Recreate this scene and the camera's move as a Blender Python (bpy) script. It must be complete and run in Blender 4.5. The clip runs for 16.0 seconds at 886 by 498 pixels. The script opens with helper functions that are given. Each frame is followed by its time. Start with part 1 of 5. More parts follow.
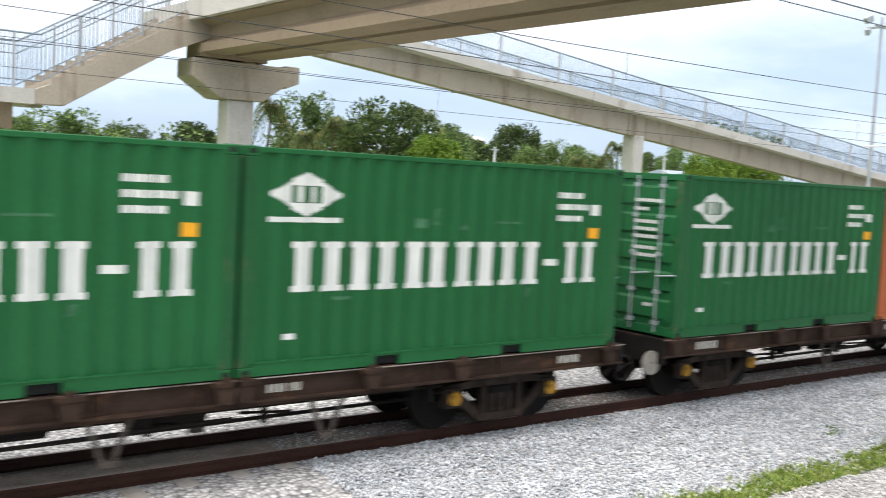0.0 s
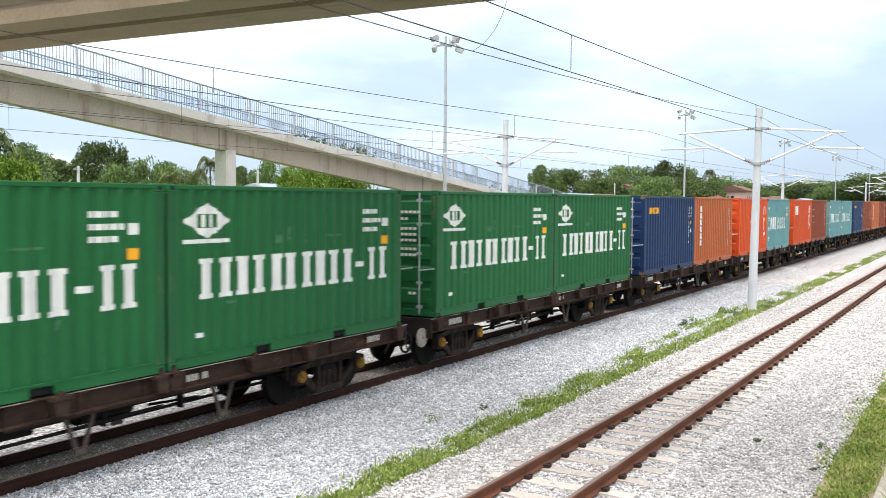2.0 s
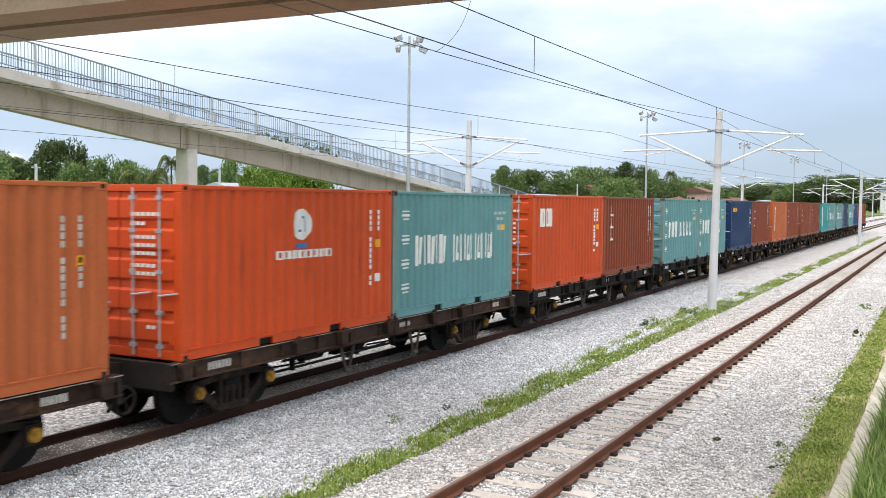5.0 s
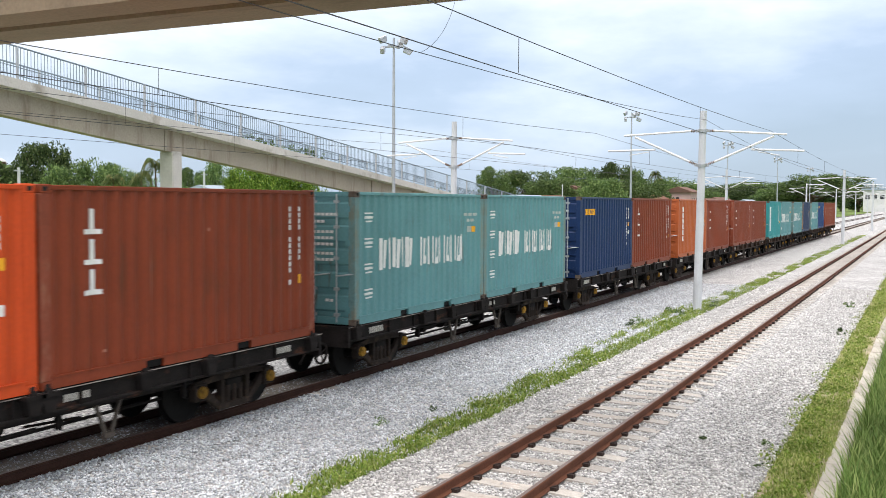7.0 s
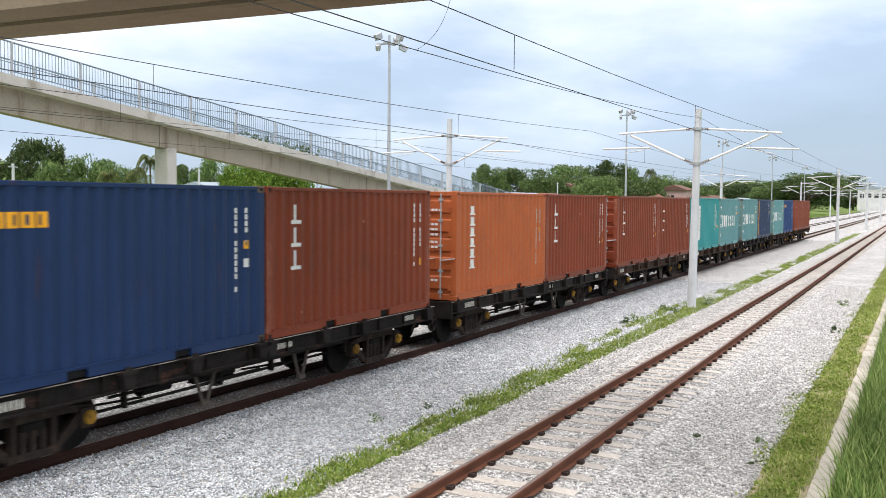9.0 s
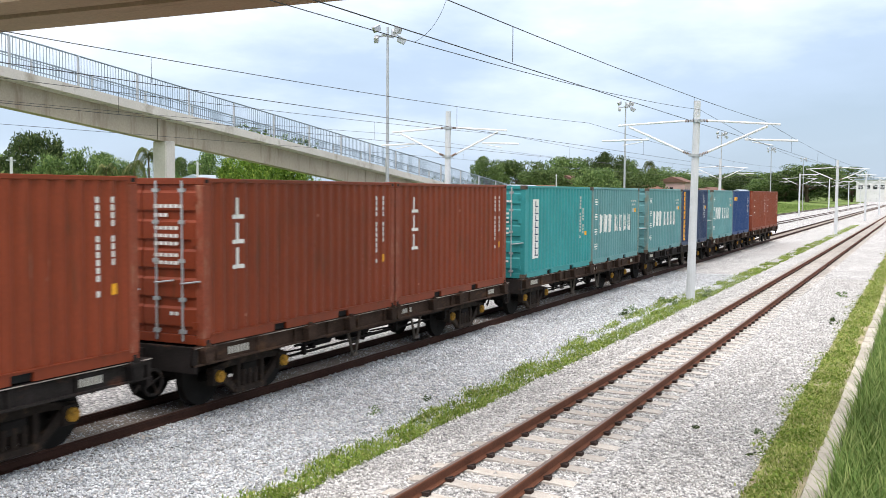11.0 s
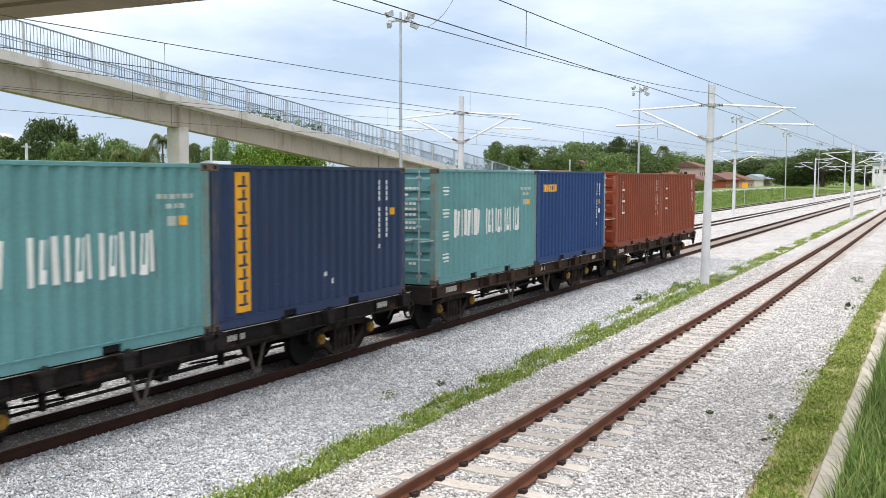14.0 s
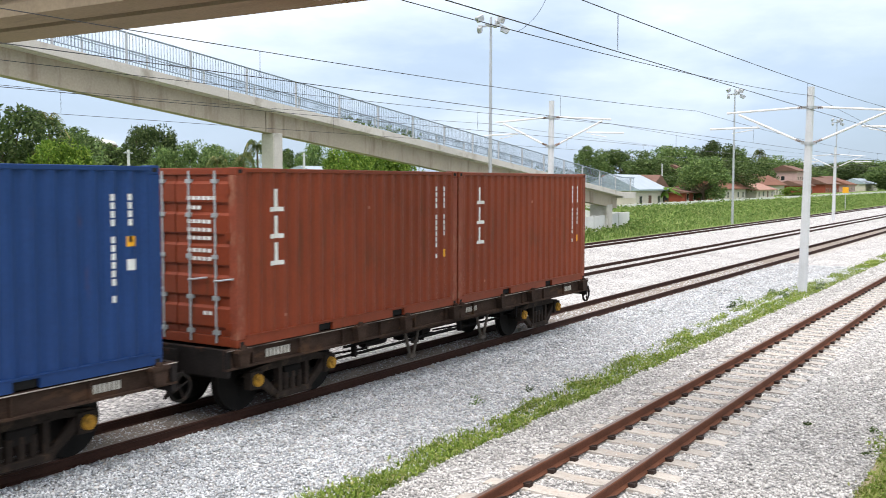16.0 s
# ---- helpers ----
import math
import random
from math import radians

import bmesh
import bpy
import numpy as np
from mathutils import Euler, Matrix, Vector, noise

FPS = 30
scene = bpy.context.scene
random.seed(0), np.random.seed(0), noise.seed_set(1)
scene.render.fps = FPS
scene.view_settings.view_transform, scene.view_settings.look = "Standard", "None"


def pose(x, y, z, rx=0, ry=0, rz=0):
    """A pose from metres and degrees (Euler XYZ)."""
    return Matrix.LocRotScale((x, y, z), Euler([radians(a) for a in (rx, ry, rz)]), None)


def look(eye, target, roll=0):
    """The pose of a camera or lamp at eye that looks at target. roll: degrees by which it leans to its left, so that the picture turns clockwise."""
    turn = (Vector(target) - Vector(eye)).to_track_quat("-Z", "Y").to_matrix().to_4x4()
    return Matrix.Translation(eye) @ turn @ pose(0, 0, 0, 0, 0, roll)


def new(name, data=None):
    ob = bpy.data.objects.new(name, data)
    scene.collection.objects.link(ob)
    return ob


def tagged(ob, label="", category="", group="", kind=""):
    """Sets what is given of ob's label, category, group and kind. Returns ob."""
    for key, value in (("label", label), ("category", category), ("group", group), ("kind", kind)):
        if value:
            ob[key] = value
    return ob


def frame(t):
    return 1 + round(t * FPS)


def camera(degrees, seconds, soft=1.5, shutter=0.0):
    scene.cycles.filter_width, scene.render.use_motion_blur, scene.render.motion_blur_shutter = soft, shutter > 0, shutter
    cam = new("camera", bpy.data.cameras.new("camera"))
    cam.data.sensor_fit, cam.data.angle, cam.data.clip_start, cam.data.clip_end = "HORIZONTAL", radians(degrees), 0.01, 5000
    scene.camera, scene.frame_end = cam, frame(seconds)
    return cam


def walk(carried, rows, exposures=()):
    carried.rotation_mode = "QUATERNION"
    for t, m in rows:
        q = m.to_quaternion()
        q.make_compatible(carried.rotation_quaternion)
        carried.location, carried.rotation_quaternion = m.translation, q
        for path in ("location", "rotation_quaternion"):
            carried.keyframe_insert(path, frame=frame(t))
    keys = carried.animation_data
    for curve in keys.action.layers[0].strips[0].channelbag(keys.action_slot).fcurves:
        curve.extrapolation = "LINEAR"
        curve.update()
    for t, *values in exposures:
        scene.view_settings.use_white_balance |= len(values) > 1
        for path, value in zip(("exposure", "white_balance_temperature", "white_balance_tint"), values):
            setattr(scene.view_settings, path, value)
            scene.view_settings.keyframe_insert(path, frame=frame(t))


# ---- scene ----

# ---------------------------------------------------------------- camera
EYE = (0.0, 0.0, 3.478)
TURNS = (  # seconds, yaw, pitch, lean to the left
    (0.0, 52.27, -4.33, 3.08),
    (0.5, 41.00, -3.49, 1.46),
    (1.0, 35.32, -2.98, 1.04),
    (1.5, 31.23, -2.82, 0.48),
    (2.0, 29.25, -2.81, 0.38),
    (2.5, 28.13, -2.76, 0.48),
    (3.0, 27.27, -2.68, 0.66),
    (5.5, 27.01, -2.79, 0.59),
    (6.0, 26.55, -2.75, 0.79),
    (6.5, 26.40, -2.70, 0.57),
    (7.0, 26.28, -2.70, 0.28),
    (7.5, 26.11, -2.75, -0.08),
    (8.0, 26.04, -2.76, -0.04),
    (8.5, 26.07, -2.75, 0.47),
    (9.0, 25.99, -2.85, 0.44),
    (11.5, 25.89, -3.44, 0.25),
    (12.0, 25.89, -3.61, 0.09),
    (12.5, 25.97, -3.82, 0.08),
    (13.0, 26.12, -3.97, -0.12),
    (13.5, 26.39, -4.08, 0.06),
    (14.0, 26.70, -4.14, 0.17),
    (14.5, 26.96, -4.12, 0.30),
    (15.0, 27.35, -4.04, 0.09),
    (15.5, 28.41, -3.96, 0.10),
    (16.0, 31.90, -3.88, 0.12),
)
cam = camera(48.5, 16.0, soft=0.75, shutter=0.18)
walk(cam, [(t, pose(*EYE, 90 + p, 0, y) @ pose(0, 0, 0, 0, 0, r)) for t, y, p, r in TURNS],
     exposures=[(t, e, 6500, 13) for t, e in ((0.0, 0.60), (1.0, 0.76), (2.5, 0.59), (3.2, 0.50), (5.5, 0.43), (8.0, 0.37), (9.0, 0.38), (11.5, 0.48), (13.0, 0.38), (14.5, 0.39), (16.0, 0.47))])

# the way that the train has gone at each time, in metres
GONE = (
    (0.0, 1.28),
    (0.5, 6.86),
    (1.0, 12.11),
    (1.5, 17.93),
    (2.0, 23.34),
    (2.5, 29.17),
    (3.0, 34.43),
    (5.5, 62.29),
    (6.0, 67.62),
    (6.5, 73.40),
    (7.0, 78.74),
    (7.5, 84.48),
    (8.0, 89.83),
    (8.5, 95.67),
    (9.0, 101.06),
    (11.5, 129.12),
    (12.0, 134.47),
    (12.5, 140.22),
    (13.0, 145.98),
    (13.5, 151.29),
    (14.0, 156.96),
    (14.5, 162.41),
    (15.0, 168.24),
    (15.5, 173.67),
    (16.0, 179.44),
)

# ---------------------------------------------------------------- world and light
world = bpy.data.worlds.new("overcast_sky")
scene.world = world
world.use_nodes = True
wn, wl = world.node_tree.nodes, world.node_tree.links
wn.clear()
w_out = wn.new("ShaderNodeOutputWorld")
w_bg = wn.new("ShaderNodeBackground")
w_sky = wn.new("ShaderNodeTexSky")
w_sky.sky_type, w_sky.sun_disc = "NISHITA", False
w_sky.sun_elevation, w_sky.sun_rotation = radians(73), radians(169)
w_bg2 = wn.new("ShaderNodeBackground")
w_add = wn.new("ShaderNodeAddShader")
w_co = wn.new("ShaderNodeTexCoord")
w_sep = wn.new("ShaderNodeSeparateXYZ")
w_noise = wn.new("ShaderNodeTexNoise")
w_map = wn.new("ShaderNodeMapping")
w_map.inputs["Scale"].default_value = (1.6, 1.6, 5.0)
w_noise.inputs["Scale"].default_value = 1.7
w_noise.inputs["Detail"].default_value = 7
w_noise.inputs["Roughness"].default_value = 0.55
w_ma = wn.new("ShaderNodeMath")
w_ma.operation = "MULTIPLY_ADD"
w_ma.inputs[1].default_value = 0.52
w_ramp = wn.new("ShaderNodeValToRGB")
els = w_ramp.color_ramp.elements
els[0].position, els[0].color = 0.19, (0.33, 0.43, 0.54, 1)
els[1].position, els[1].color = 0.53, (0.98, 0.98, 0.98, 1)
for at, col in ((0.33, (0.41, 0.52, 0.66, 1)), (0.43, (0.65, 0.74, 0.85, 1))):
    e = els.new(at)
    e.color = col
wl.new(w_co.outputs["Generated"], w_sep.inputs[0])
wl.new(w_co.outputs["Generated"], w_map.inputs[0])
wl.new(w_map.outputs[0], w_noise.inputs["Vector"])
wl.new(w_noise.outputs["Fac"], w_ma.inputs[0])
w_side = wn.new("ShaderNodeMath")
w_side.operation = "MULTIPLY_ADD"
w_side.inputs[1].default_value = -0.12
wl.new(w_sep.outputs[0], w_side.inputs[0])
w_low = wn.new("ShaderNodeMath")
w_low.operation = "MULTIPLY_ADD"
w_low.inputs[1].default_value, w_low.inputs[2].default_value = 1.15, -0.092
wl.new(w_sep.outputs[2], w_low.inputs[0])
wl.new(w_low.outputs[0], w_side.inputs[2])
wl.new(w_side.outputs[0], w_ma.inputs[2])
wl.new(w_ma.outputs[0], w_ramp.inputs[0])
wl.new(w_ramp.outputs[0], w_bg.inputs[0])
wl.new(w_sky.outputs[0], w_bg2.inputs[0])
w_bg.inputs[1].default_value = 0.93
w_bg2.inputs[1].default_value = 0.02
wl.new(w_bg.outputs[0], w_add.inputs[0])
wl.new(w_bg2.outputs[0], w_add.inputs[1])
wl.new(w_add.outputs[0], w_out.inputs[0])

sun_data = bpy.data.lights.new("sun", "SUN")
sun_data.energy, sun_data.angle, sun_data.color = 2.7, radians(60), (1.0, 0.94, 0.88)
sun = new("sun", sun_data)
sun.matrix_world = look((4, -20, 66), (0, 0, 0))


# ---------------------------------------------------------------- materials
def material(name, colour, rough=0.7, metal=0.0, var=0.25, scale=3.0, fine=40.0, bump=0.15, dist=0.01, stain=None, stain_amount=0.0, stain_scale=(2, 2, 2), spread=0.0):
    """A surface with slow and fine variation, an optional second colour in stains, and relief."""
    m = bpy.data.materials.new(name)
    m.use_nodes = True
    n, l = m.node_tree.nodes, m.node_tree.links
    b = n["Principled BSDF"]
    b.inputs["Roughness"].default_value, b.inputs["Metallic"].default_value = rough, metal
    b.inputs["Specular IOR Level"].default_value = 0.15 if rough > 0.6 else 0.3
    co = n.new("ShaderNodeTexCoord")
    slow, quick = n.new("ShaderNodeTexNoise"), n.new("ShaderNodeTexNoise")
    slow.inputs["Scale"].default_value, slow.inputs["Detail"].default_value = scale, 5
    quick.inputs["Scale"].default_value, quick.inputs["Detail"].default_value = fine, 3
    for t in (slow, quick):
        l.new(co.outputs["Object"], t.inputs["Vector"])
    mixed = n.new("ShaderNodeMath")
    mixed.operation = "ADD"
    l.new(slow.outputs["Fac"], mixed.inputs[0])
    l.new(quick.outputs["Fac"], mixed.inputs[1])
    span = n.new("ShaderNodeMapRange")
    span.inputs["From Min"].default_value, span.inputs["From Max"].default_value = 0.6, 1.4
    span.inputs["To Min"].default_value, span.inputs["To Max"].default_value = 1 - var, 1 + var
    l.new(mixed.outputs[0], span.inputs["Value"])
    value = span.outputs[0]
    if spread:
        info = n.new("ShaderNodeObjectInfo")
        part_of = n.new("ShaderNodeMapRange")
        part_of.inputs["To Min"].default_value, part_of.inputs["To Max"].default_value = 1 - spread, 1 + spread
        l.new(info.outputs["Random"], part_of.inputs["Value"])
        mul = n.new("ShaderNodeMath")
        mul.operation = "MULTIPLY"
        l.new(value, mul.inputs[0])
        l.new(part_of.outputs[0], mul.inputs[1])
        value = mul.outputs[0]
    tint = n.new("ShaderNodeVectorMath")
    tint.operation = "SCALE"
    tint.inputs[0].default_value = colour
    l.new(value, tint.inputs["Scale"])
    base = tint.outputs[0]
    if stain:
        place = n.new("ShaderNodeMapping")
        place.inputs["Scale"].default_value = stain_scale
        l.new(co.outputs["Object"], place.inputs[0])
        s = n.new("ShaderNodeTexNoise")
        s.inputs["Scale"].default_value, s.inputs["Detail"].default_value, s.inputs["Roughness"].default_value = 1.0, 8, 0.65
        l.new(place.outputs[0], s.inputs["Vector"])
        cut = n.new("ShaderNodeMapRange")
        cut.inputs["From Min"].default_value, cut.inputs["From Max"].default_value = 0.66 - 0.3 * stain_amount, 0.80 - 0.2 * stain_amount
        l.new(s.outputs["Fac"], cut.inputs["Value"])
        mx = n.new("ShaderNodeMix")
        mx.data_type = "RGBA"
        l.new(cut.outputs[0], mx.inputs[0])
        l.new(base, mx.inputs[6])
        mx.inputs[7].default_value = (*stain, 1)
        base = mx.outputs[2]
    l.new(base, b.inputs["Base Color"])
    if bump:
        bp = n.new("ShaderNodeBump")
        bp.inputs["Strength"].default_value, bp.inputs["Distance"].default_value = bump, dist
        l.new(quick.outputs["Fac"], bp.inputs["Height"])
        l.new(bp.outputs[0], b.inputs["Normal"])
    return m


RUST = (0.10, 0.035, 0.015)


def paint(name, colour, amount=0.35, var=0.16):
    return material(name, colour, 0.5, 0, var, 1.3, 22, 0.06, 0.004, RUST, amount, (5, 3.2, 0.55), 0.06)


PAINT = {
    "green": paint("green_paint", (0.010, 0.112, 0.033), 0.05, 0.12),
    "orange": paint("orange_paint", (0.42, 0.105, 0.032), 0.15),
    "red": paint("red_paint", (0.54, 0.066, 0.011), 0.2),
    "brown": paint("brown_paint", (0.200, 0.037, 0.013), 0.30),
    "teal": paint("teal_paint", (0.115, 0.275, 0.29), 0.22),
    "aqua": paint("aqua_paint", (0.034, 0.265, 0.275), 0.12),
    "blue": paint("blue_paint", (0.009, 0.029, 0.095), 0.14),
    "royal": paint("royal_blue_paint", (0.010, 0.041, 0.150), 0.10),
    "navy": paint("navy_paint", (0.022, 0.040, 0.100), 0.16),
}
POSTS = {
    "brown": material("scuffed_brown_post", (0.215, 0.05, 0.025), 0.6, 0, 0.25, 3, 30, 0.1, 0.004, (0.32, 0.16, 0.10), 0.5, (6, 6, 2.2), 0.1),
    "teal": material("rusty_teal_post", (0.14, 0.25, 0.25), 0.6, 0, 0.25, 3, 30, 0.1, 0.004, (0.22, 0.18, 0.11), 0.62, (6, 6, 1.6), 0.1),
    "navy": material("rusty_navy_post", (0.03, 0.045, 0.095), 0.6, 0, 0.25, 3, 30, 0.1, 0.004, (0.13, 0.10, 0.08), 0.6, (6, 6, 1.6), 0.1),
    "green": material("chipped_green_post", (0.012, 0.10, 0.032), 0.55, 0, 0.2, 3, 30, 0.1, 0.004, (0.20, 0.15, 0.09), 0.35, (6, 6, 2.2), 0.1),
}
WHITE = material("white_marking", (0.72, 0.73, 0.71), 0.55, 0, 0.12, 4, 60, 0)
YELLOW = material("yellow_marking", (0.80, 0.38, 0.02), 0.5, 0, 0.1, 4, 60, 0)
DIM = material("faded_marking", (0.42, 0.46, 0.44), 0.6, 0, 0.3, 6, 60, 0)
SKYBLUE = material("blue_marking", (0.05, 0.16, 0.42), 0.5, 0, 0.1, 4, 60, 0)
STENCIL = material("stencil_paint", (0.50, 0.48, 0.43), 0.7, 0, 0.35, 9, 60, 0)
PALE = material("pale_plate", (0.27, 0.25, 0.22), 0.7, 0, 0.3, 8, 60, 0)
GALV = material("galvanised_steel", (0.48, 0.50, 0.52), 0.45, 0.6, 0.15, 3, 50, 0.05)
ROD = material("lock_rod_steel", (0.42, 0.46, 0.48), 0.45, 0.3, 0.25, 6, 60, 0.05)
# near-black colour that stands for the shade inside holes and pockets
SHADE = material("opening_shade", (0.02, 0.02, 0.02), 0.9, 0, 0.3, 5, 40, 0)
FRAME_R = material("rusty_frame_steel", (0.042, 0.026, 0.019), 0.85, 0.0, 0.5, 3, 40, 0.3, 0.01, (0.105, 0.056, 0.032), 0.4, (1.6, 1.6, 4), 0.25)
FRAME = material("wagon_frame_steel", (0.020, 0.017, 0.016), 0.85, 0.1, 0.5, 4, 40, 0.3, 0.01, (0.10, 0.045, 0.028), 0.28, (2, 2, 5), 0.25)
BOGIE = material("bogie_steel", (0.012, 0.010, 0.009), 0.85, 0.0, 0.5, 5, 50, 0.3, 0.01, (0.05, 0.03, 0.02), 0.3, (4, 4, 4), 0.2)
SIDEF = material("weathered_side_frame", (0.027, 0.020, 0.016), 0.85, 0.0, 0.5, 5, 50, 0.3, 0.01, (0.09, 0.058, 0.036), 0.35, (5, 5, 5), 0.25)
WHEEL = material("wheel_steel", (0.009, 0.008, 0.007), 0.7, 0.1, 0.4, 6, 50, 0.2)
EDGE = material("chafed_steel_edge", (0.42, 0.37, 0.33), 0.7, 0.1, 0.4, 4, 40, 0.1, 0.004, (0.05, 0.035, 0.03), 0.75, (3, 1.6, 3), 0.2)
CAP = material("yellow_axle_cap", (0.36, 0.19, 0.025), 0.7, 0, 0.4, 9, 60, 0.1, 0.005, (0.08, 0.05, 0.02), 0.6, (9, 9, 9), 0.4)
RAILM = material("rail_steel", (0.15, 0.062, 0.036), 0.75, 0.1, 0.35, 2, 50, 0.2)
# darker brown than the near track's rails
RAILD = material("dark_rail_steel", (0.050, 0.024, 0.017), 0.75, 0.1, 0.35, 2, 50, 0.2)
RAILTOP = material("worn_rail_head", (0.20, 0.15, 0.13), 0.45, 0.6, 0.3, 2, 60, 0.1)
SLEEPER = material("concrete_sleeper", (0.46, 0.43, 0.39), 0.9, 0, 0.3, 6, 45, 0.5, 0.012, (0.40, 0.34, 0.285), 0.45, (4, 7, 4), 0.14)
CLIP = material("rail_clip_steel", (0.05, 0.035, 0.03), 0.7, 0.4, 0.3, 6, 60, 0)
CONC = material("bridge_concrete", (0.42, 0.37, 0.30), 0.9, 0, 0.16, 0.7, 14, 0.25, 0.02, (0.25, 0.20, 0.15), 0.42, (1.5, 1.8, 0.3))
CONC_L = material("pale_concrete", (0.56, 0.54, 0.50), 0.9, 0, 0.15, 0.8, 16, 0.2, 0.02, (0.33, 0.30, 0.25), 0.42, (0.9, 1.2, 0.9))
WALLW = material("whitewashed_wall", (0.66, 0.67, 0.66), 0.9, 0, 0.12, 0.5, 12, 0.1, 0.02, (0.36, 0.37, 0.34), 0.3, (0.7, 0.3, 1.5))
# brownish stained concrete, darkened so its colour holds the soffits' shade
CONC_SHADED = material("shaded_girder_concrete", (0.30, 0.235, 0.165), 0.9, 0, 0.16, 0.7, 14, 0.25, 0.02, (0.18, 0.14, 0.10), 0.3, (0.35, 1.6, 0.5))
ARMW = material("white_galvanised_tube", (0.74, 0.75, 0.76), 0.5, 0.0, 0.1, 3, 50, 0.05)
SOIL = material("sandy_soil", (0.36, 0.31, 0.22), 0.95, 0, 0.3, 1.5, 25, 0.4, 0.02, (0.16, 0.17, 0.06), 0.6, (2.5, 1.2, 2))
# tan ballast whose colour is darkened to carry the train's shade
BALLAST_SHADED = material("shaded_tan_ballast", (0.25, 0.22, 0.19), 0.9, 0, 0.4, 3, 22, 0.9, 0.03, (0.18, 0.15, 0.13), 0.4, (3, 0.6, 3))
KERBM = material("weathered_kerb", (0.43, 0.40, 0.35), 0.9, 0, 0.25, 3, 30, 0.3, 0.01, (0.22, 0.21, 0.16), 0.5, (4, 2, 4), 0.15)
HANGM = material("worn_hanger_steel", (0.085, 0.072, 0.06), 0.8, 0, 0.4, 6, 40, 0.2)
MASTM = material("mast_concrete", (0.58, 0.60, 0.62), 0.8, 0, 0.14, 2, 30, 0.15)
RAILING = material("blue_grey_railing", (0.20, 0.255, 0.30), 0.5, 0.3, 0.15, 3, 50, 0)
WIRE = material("overhead_wire", (0.07, 0.07, 0.075), 0.6, 0.3, 0.2, 3, 30, 0)
INSUL = material("insulator_glaze", (0.20, 0.13, 0.10), 0.3, 0, 0.2, 5, 30, 0)
BARK = material("bark", (0.13, 0.10, 0.07), 0.95, 0, 0.3, 5, 40, 0.5)


def ballast_material():
    m = bpy.data.materials.new("granite_ballast")
    m.use_nodes = True
    n, l = m.node_tree.nodes, m.node_tree.links
    b = n["Principled BSDF"]
    b.inputs["Roughness"].default_value = 0.9
    b.inputs["Specular IOR Level"].default_value = 0.15
    co = n.new("ShaderNodeTexCoord")
    v = n.new("ShaderNodeTexVoronoi")
    v.inputs["Scale"].default_value = 16
    big = n.new("ShaderNodeTexNoise")
    big.inputs["Scale"].default_value, big.inputs["Detail"].default_value = 0.5, 6
    for t in (v, big):
        l.new(co.outputs["Object"], t.inputs["Vector"])
    bw = n.new("ShaderNodeRGBToBW")
    l.new(v.outputs["Color"], bw.inputs[0])
    r = n.new("ShaderNodeValToRGB")
    e = r.color_ramp.elements
    e[0].position, e[0].color = 0.1, (0.30, 0.30, 0.305, 1)
    e[1].position, e[1].color = 0.85, (0.76, 0.755, 0.735, 1)
    l.new(bw.outputs[0], r.inputs[0])
    sp = n.new("ShaderNodeMapRange")
    sp.inputs["From Min"].default_value, sp.inputs["From Max"].default_value = 0.3, 0.7
    sp.inputs["To Min"].default_value, sp.inputs["To Max"].default_value = 0.84, 1.1
    l.new(big.outputs["Fac"], sp.inputs["Value"])
    # shade between the stones, put into the colour towards each cell's edge
    gap_shade = n.new("ShaderNodeMapRange")
    gap_shade.inputs["From Min"].default_value, gap_shade.inputs["From Max"].default_value = 0.35, 0.75
    gap_shade.inputs["To Min"].default_value, gap_shade.inputs["To Max"].default_value = 1.0, 0.45
    l.new(v.outputs["Distance"], gap_shade.inputs["Value"])
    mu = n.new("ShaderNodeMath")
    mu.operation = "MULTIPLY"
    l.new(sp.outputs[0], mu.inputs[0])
    l.new(gap_shade.outputs[0], mu.inputs[1])
    sc = n.new("ShaderNodeVectorMath")
    sc.operation = "SCALE"
    l.new(r.outputs[0], sc.inputs[0])
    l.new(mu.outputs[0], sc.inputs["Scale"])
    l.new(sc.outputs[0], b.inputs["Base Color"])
    bp = n.new("ShaderNodeBump")
    bp.invert = True
    bp.inputs["Strength"].default_value, bp.inputs["Distance"].default_value = 0.9, 0.03
    l.new(v.outputs["Distance"], bp.inputs["Height"])
    l.new(bp.outputs[0], b.inputs["Normal"])
    return m


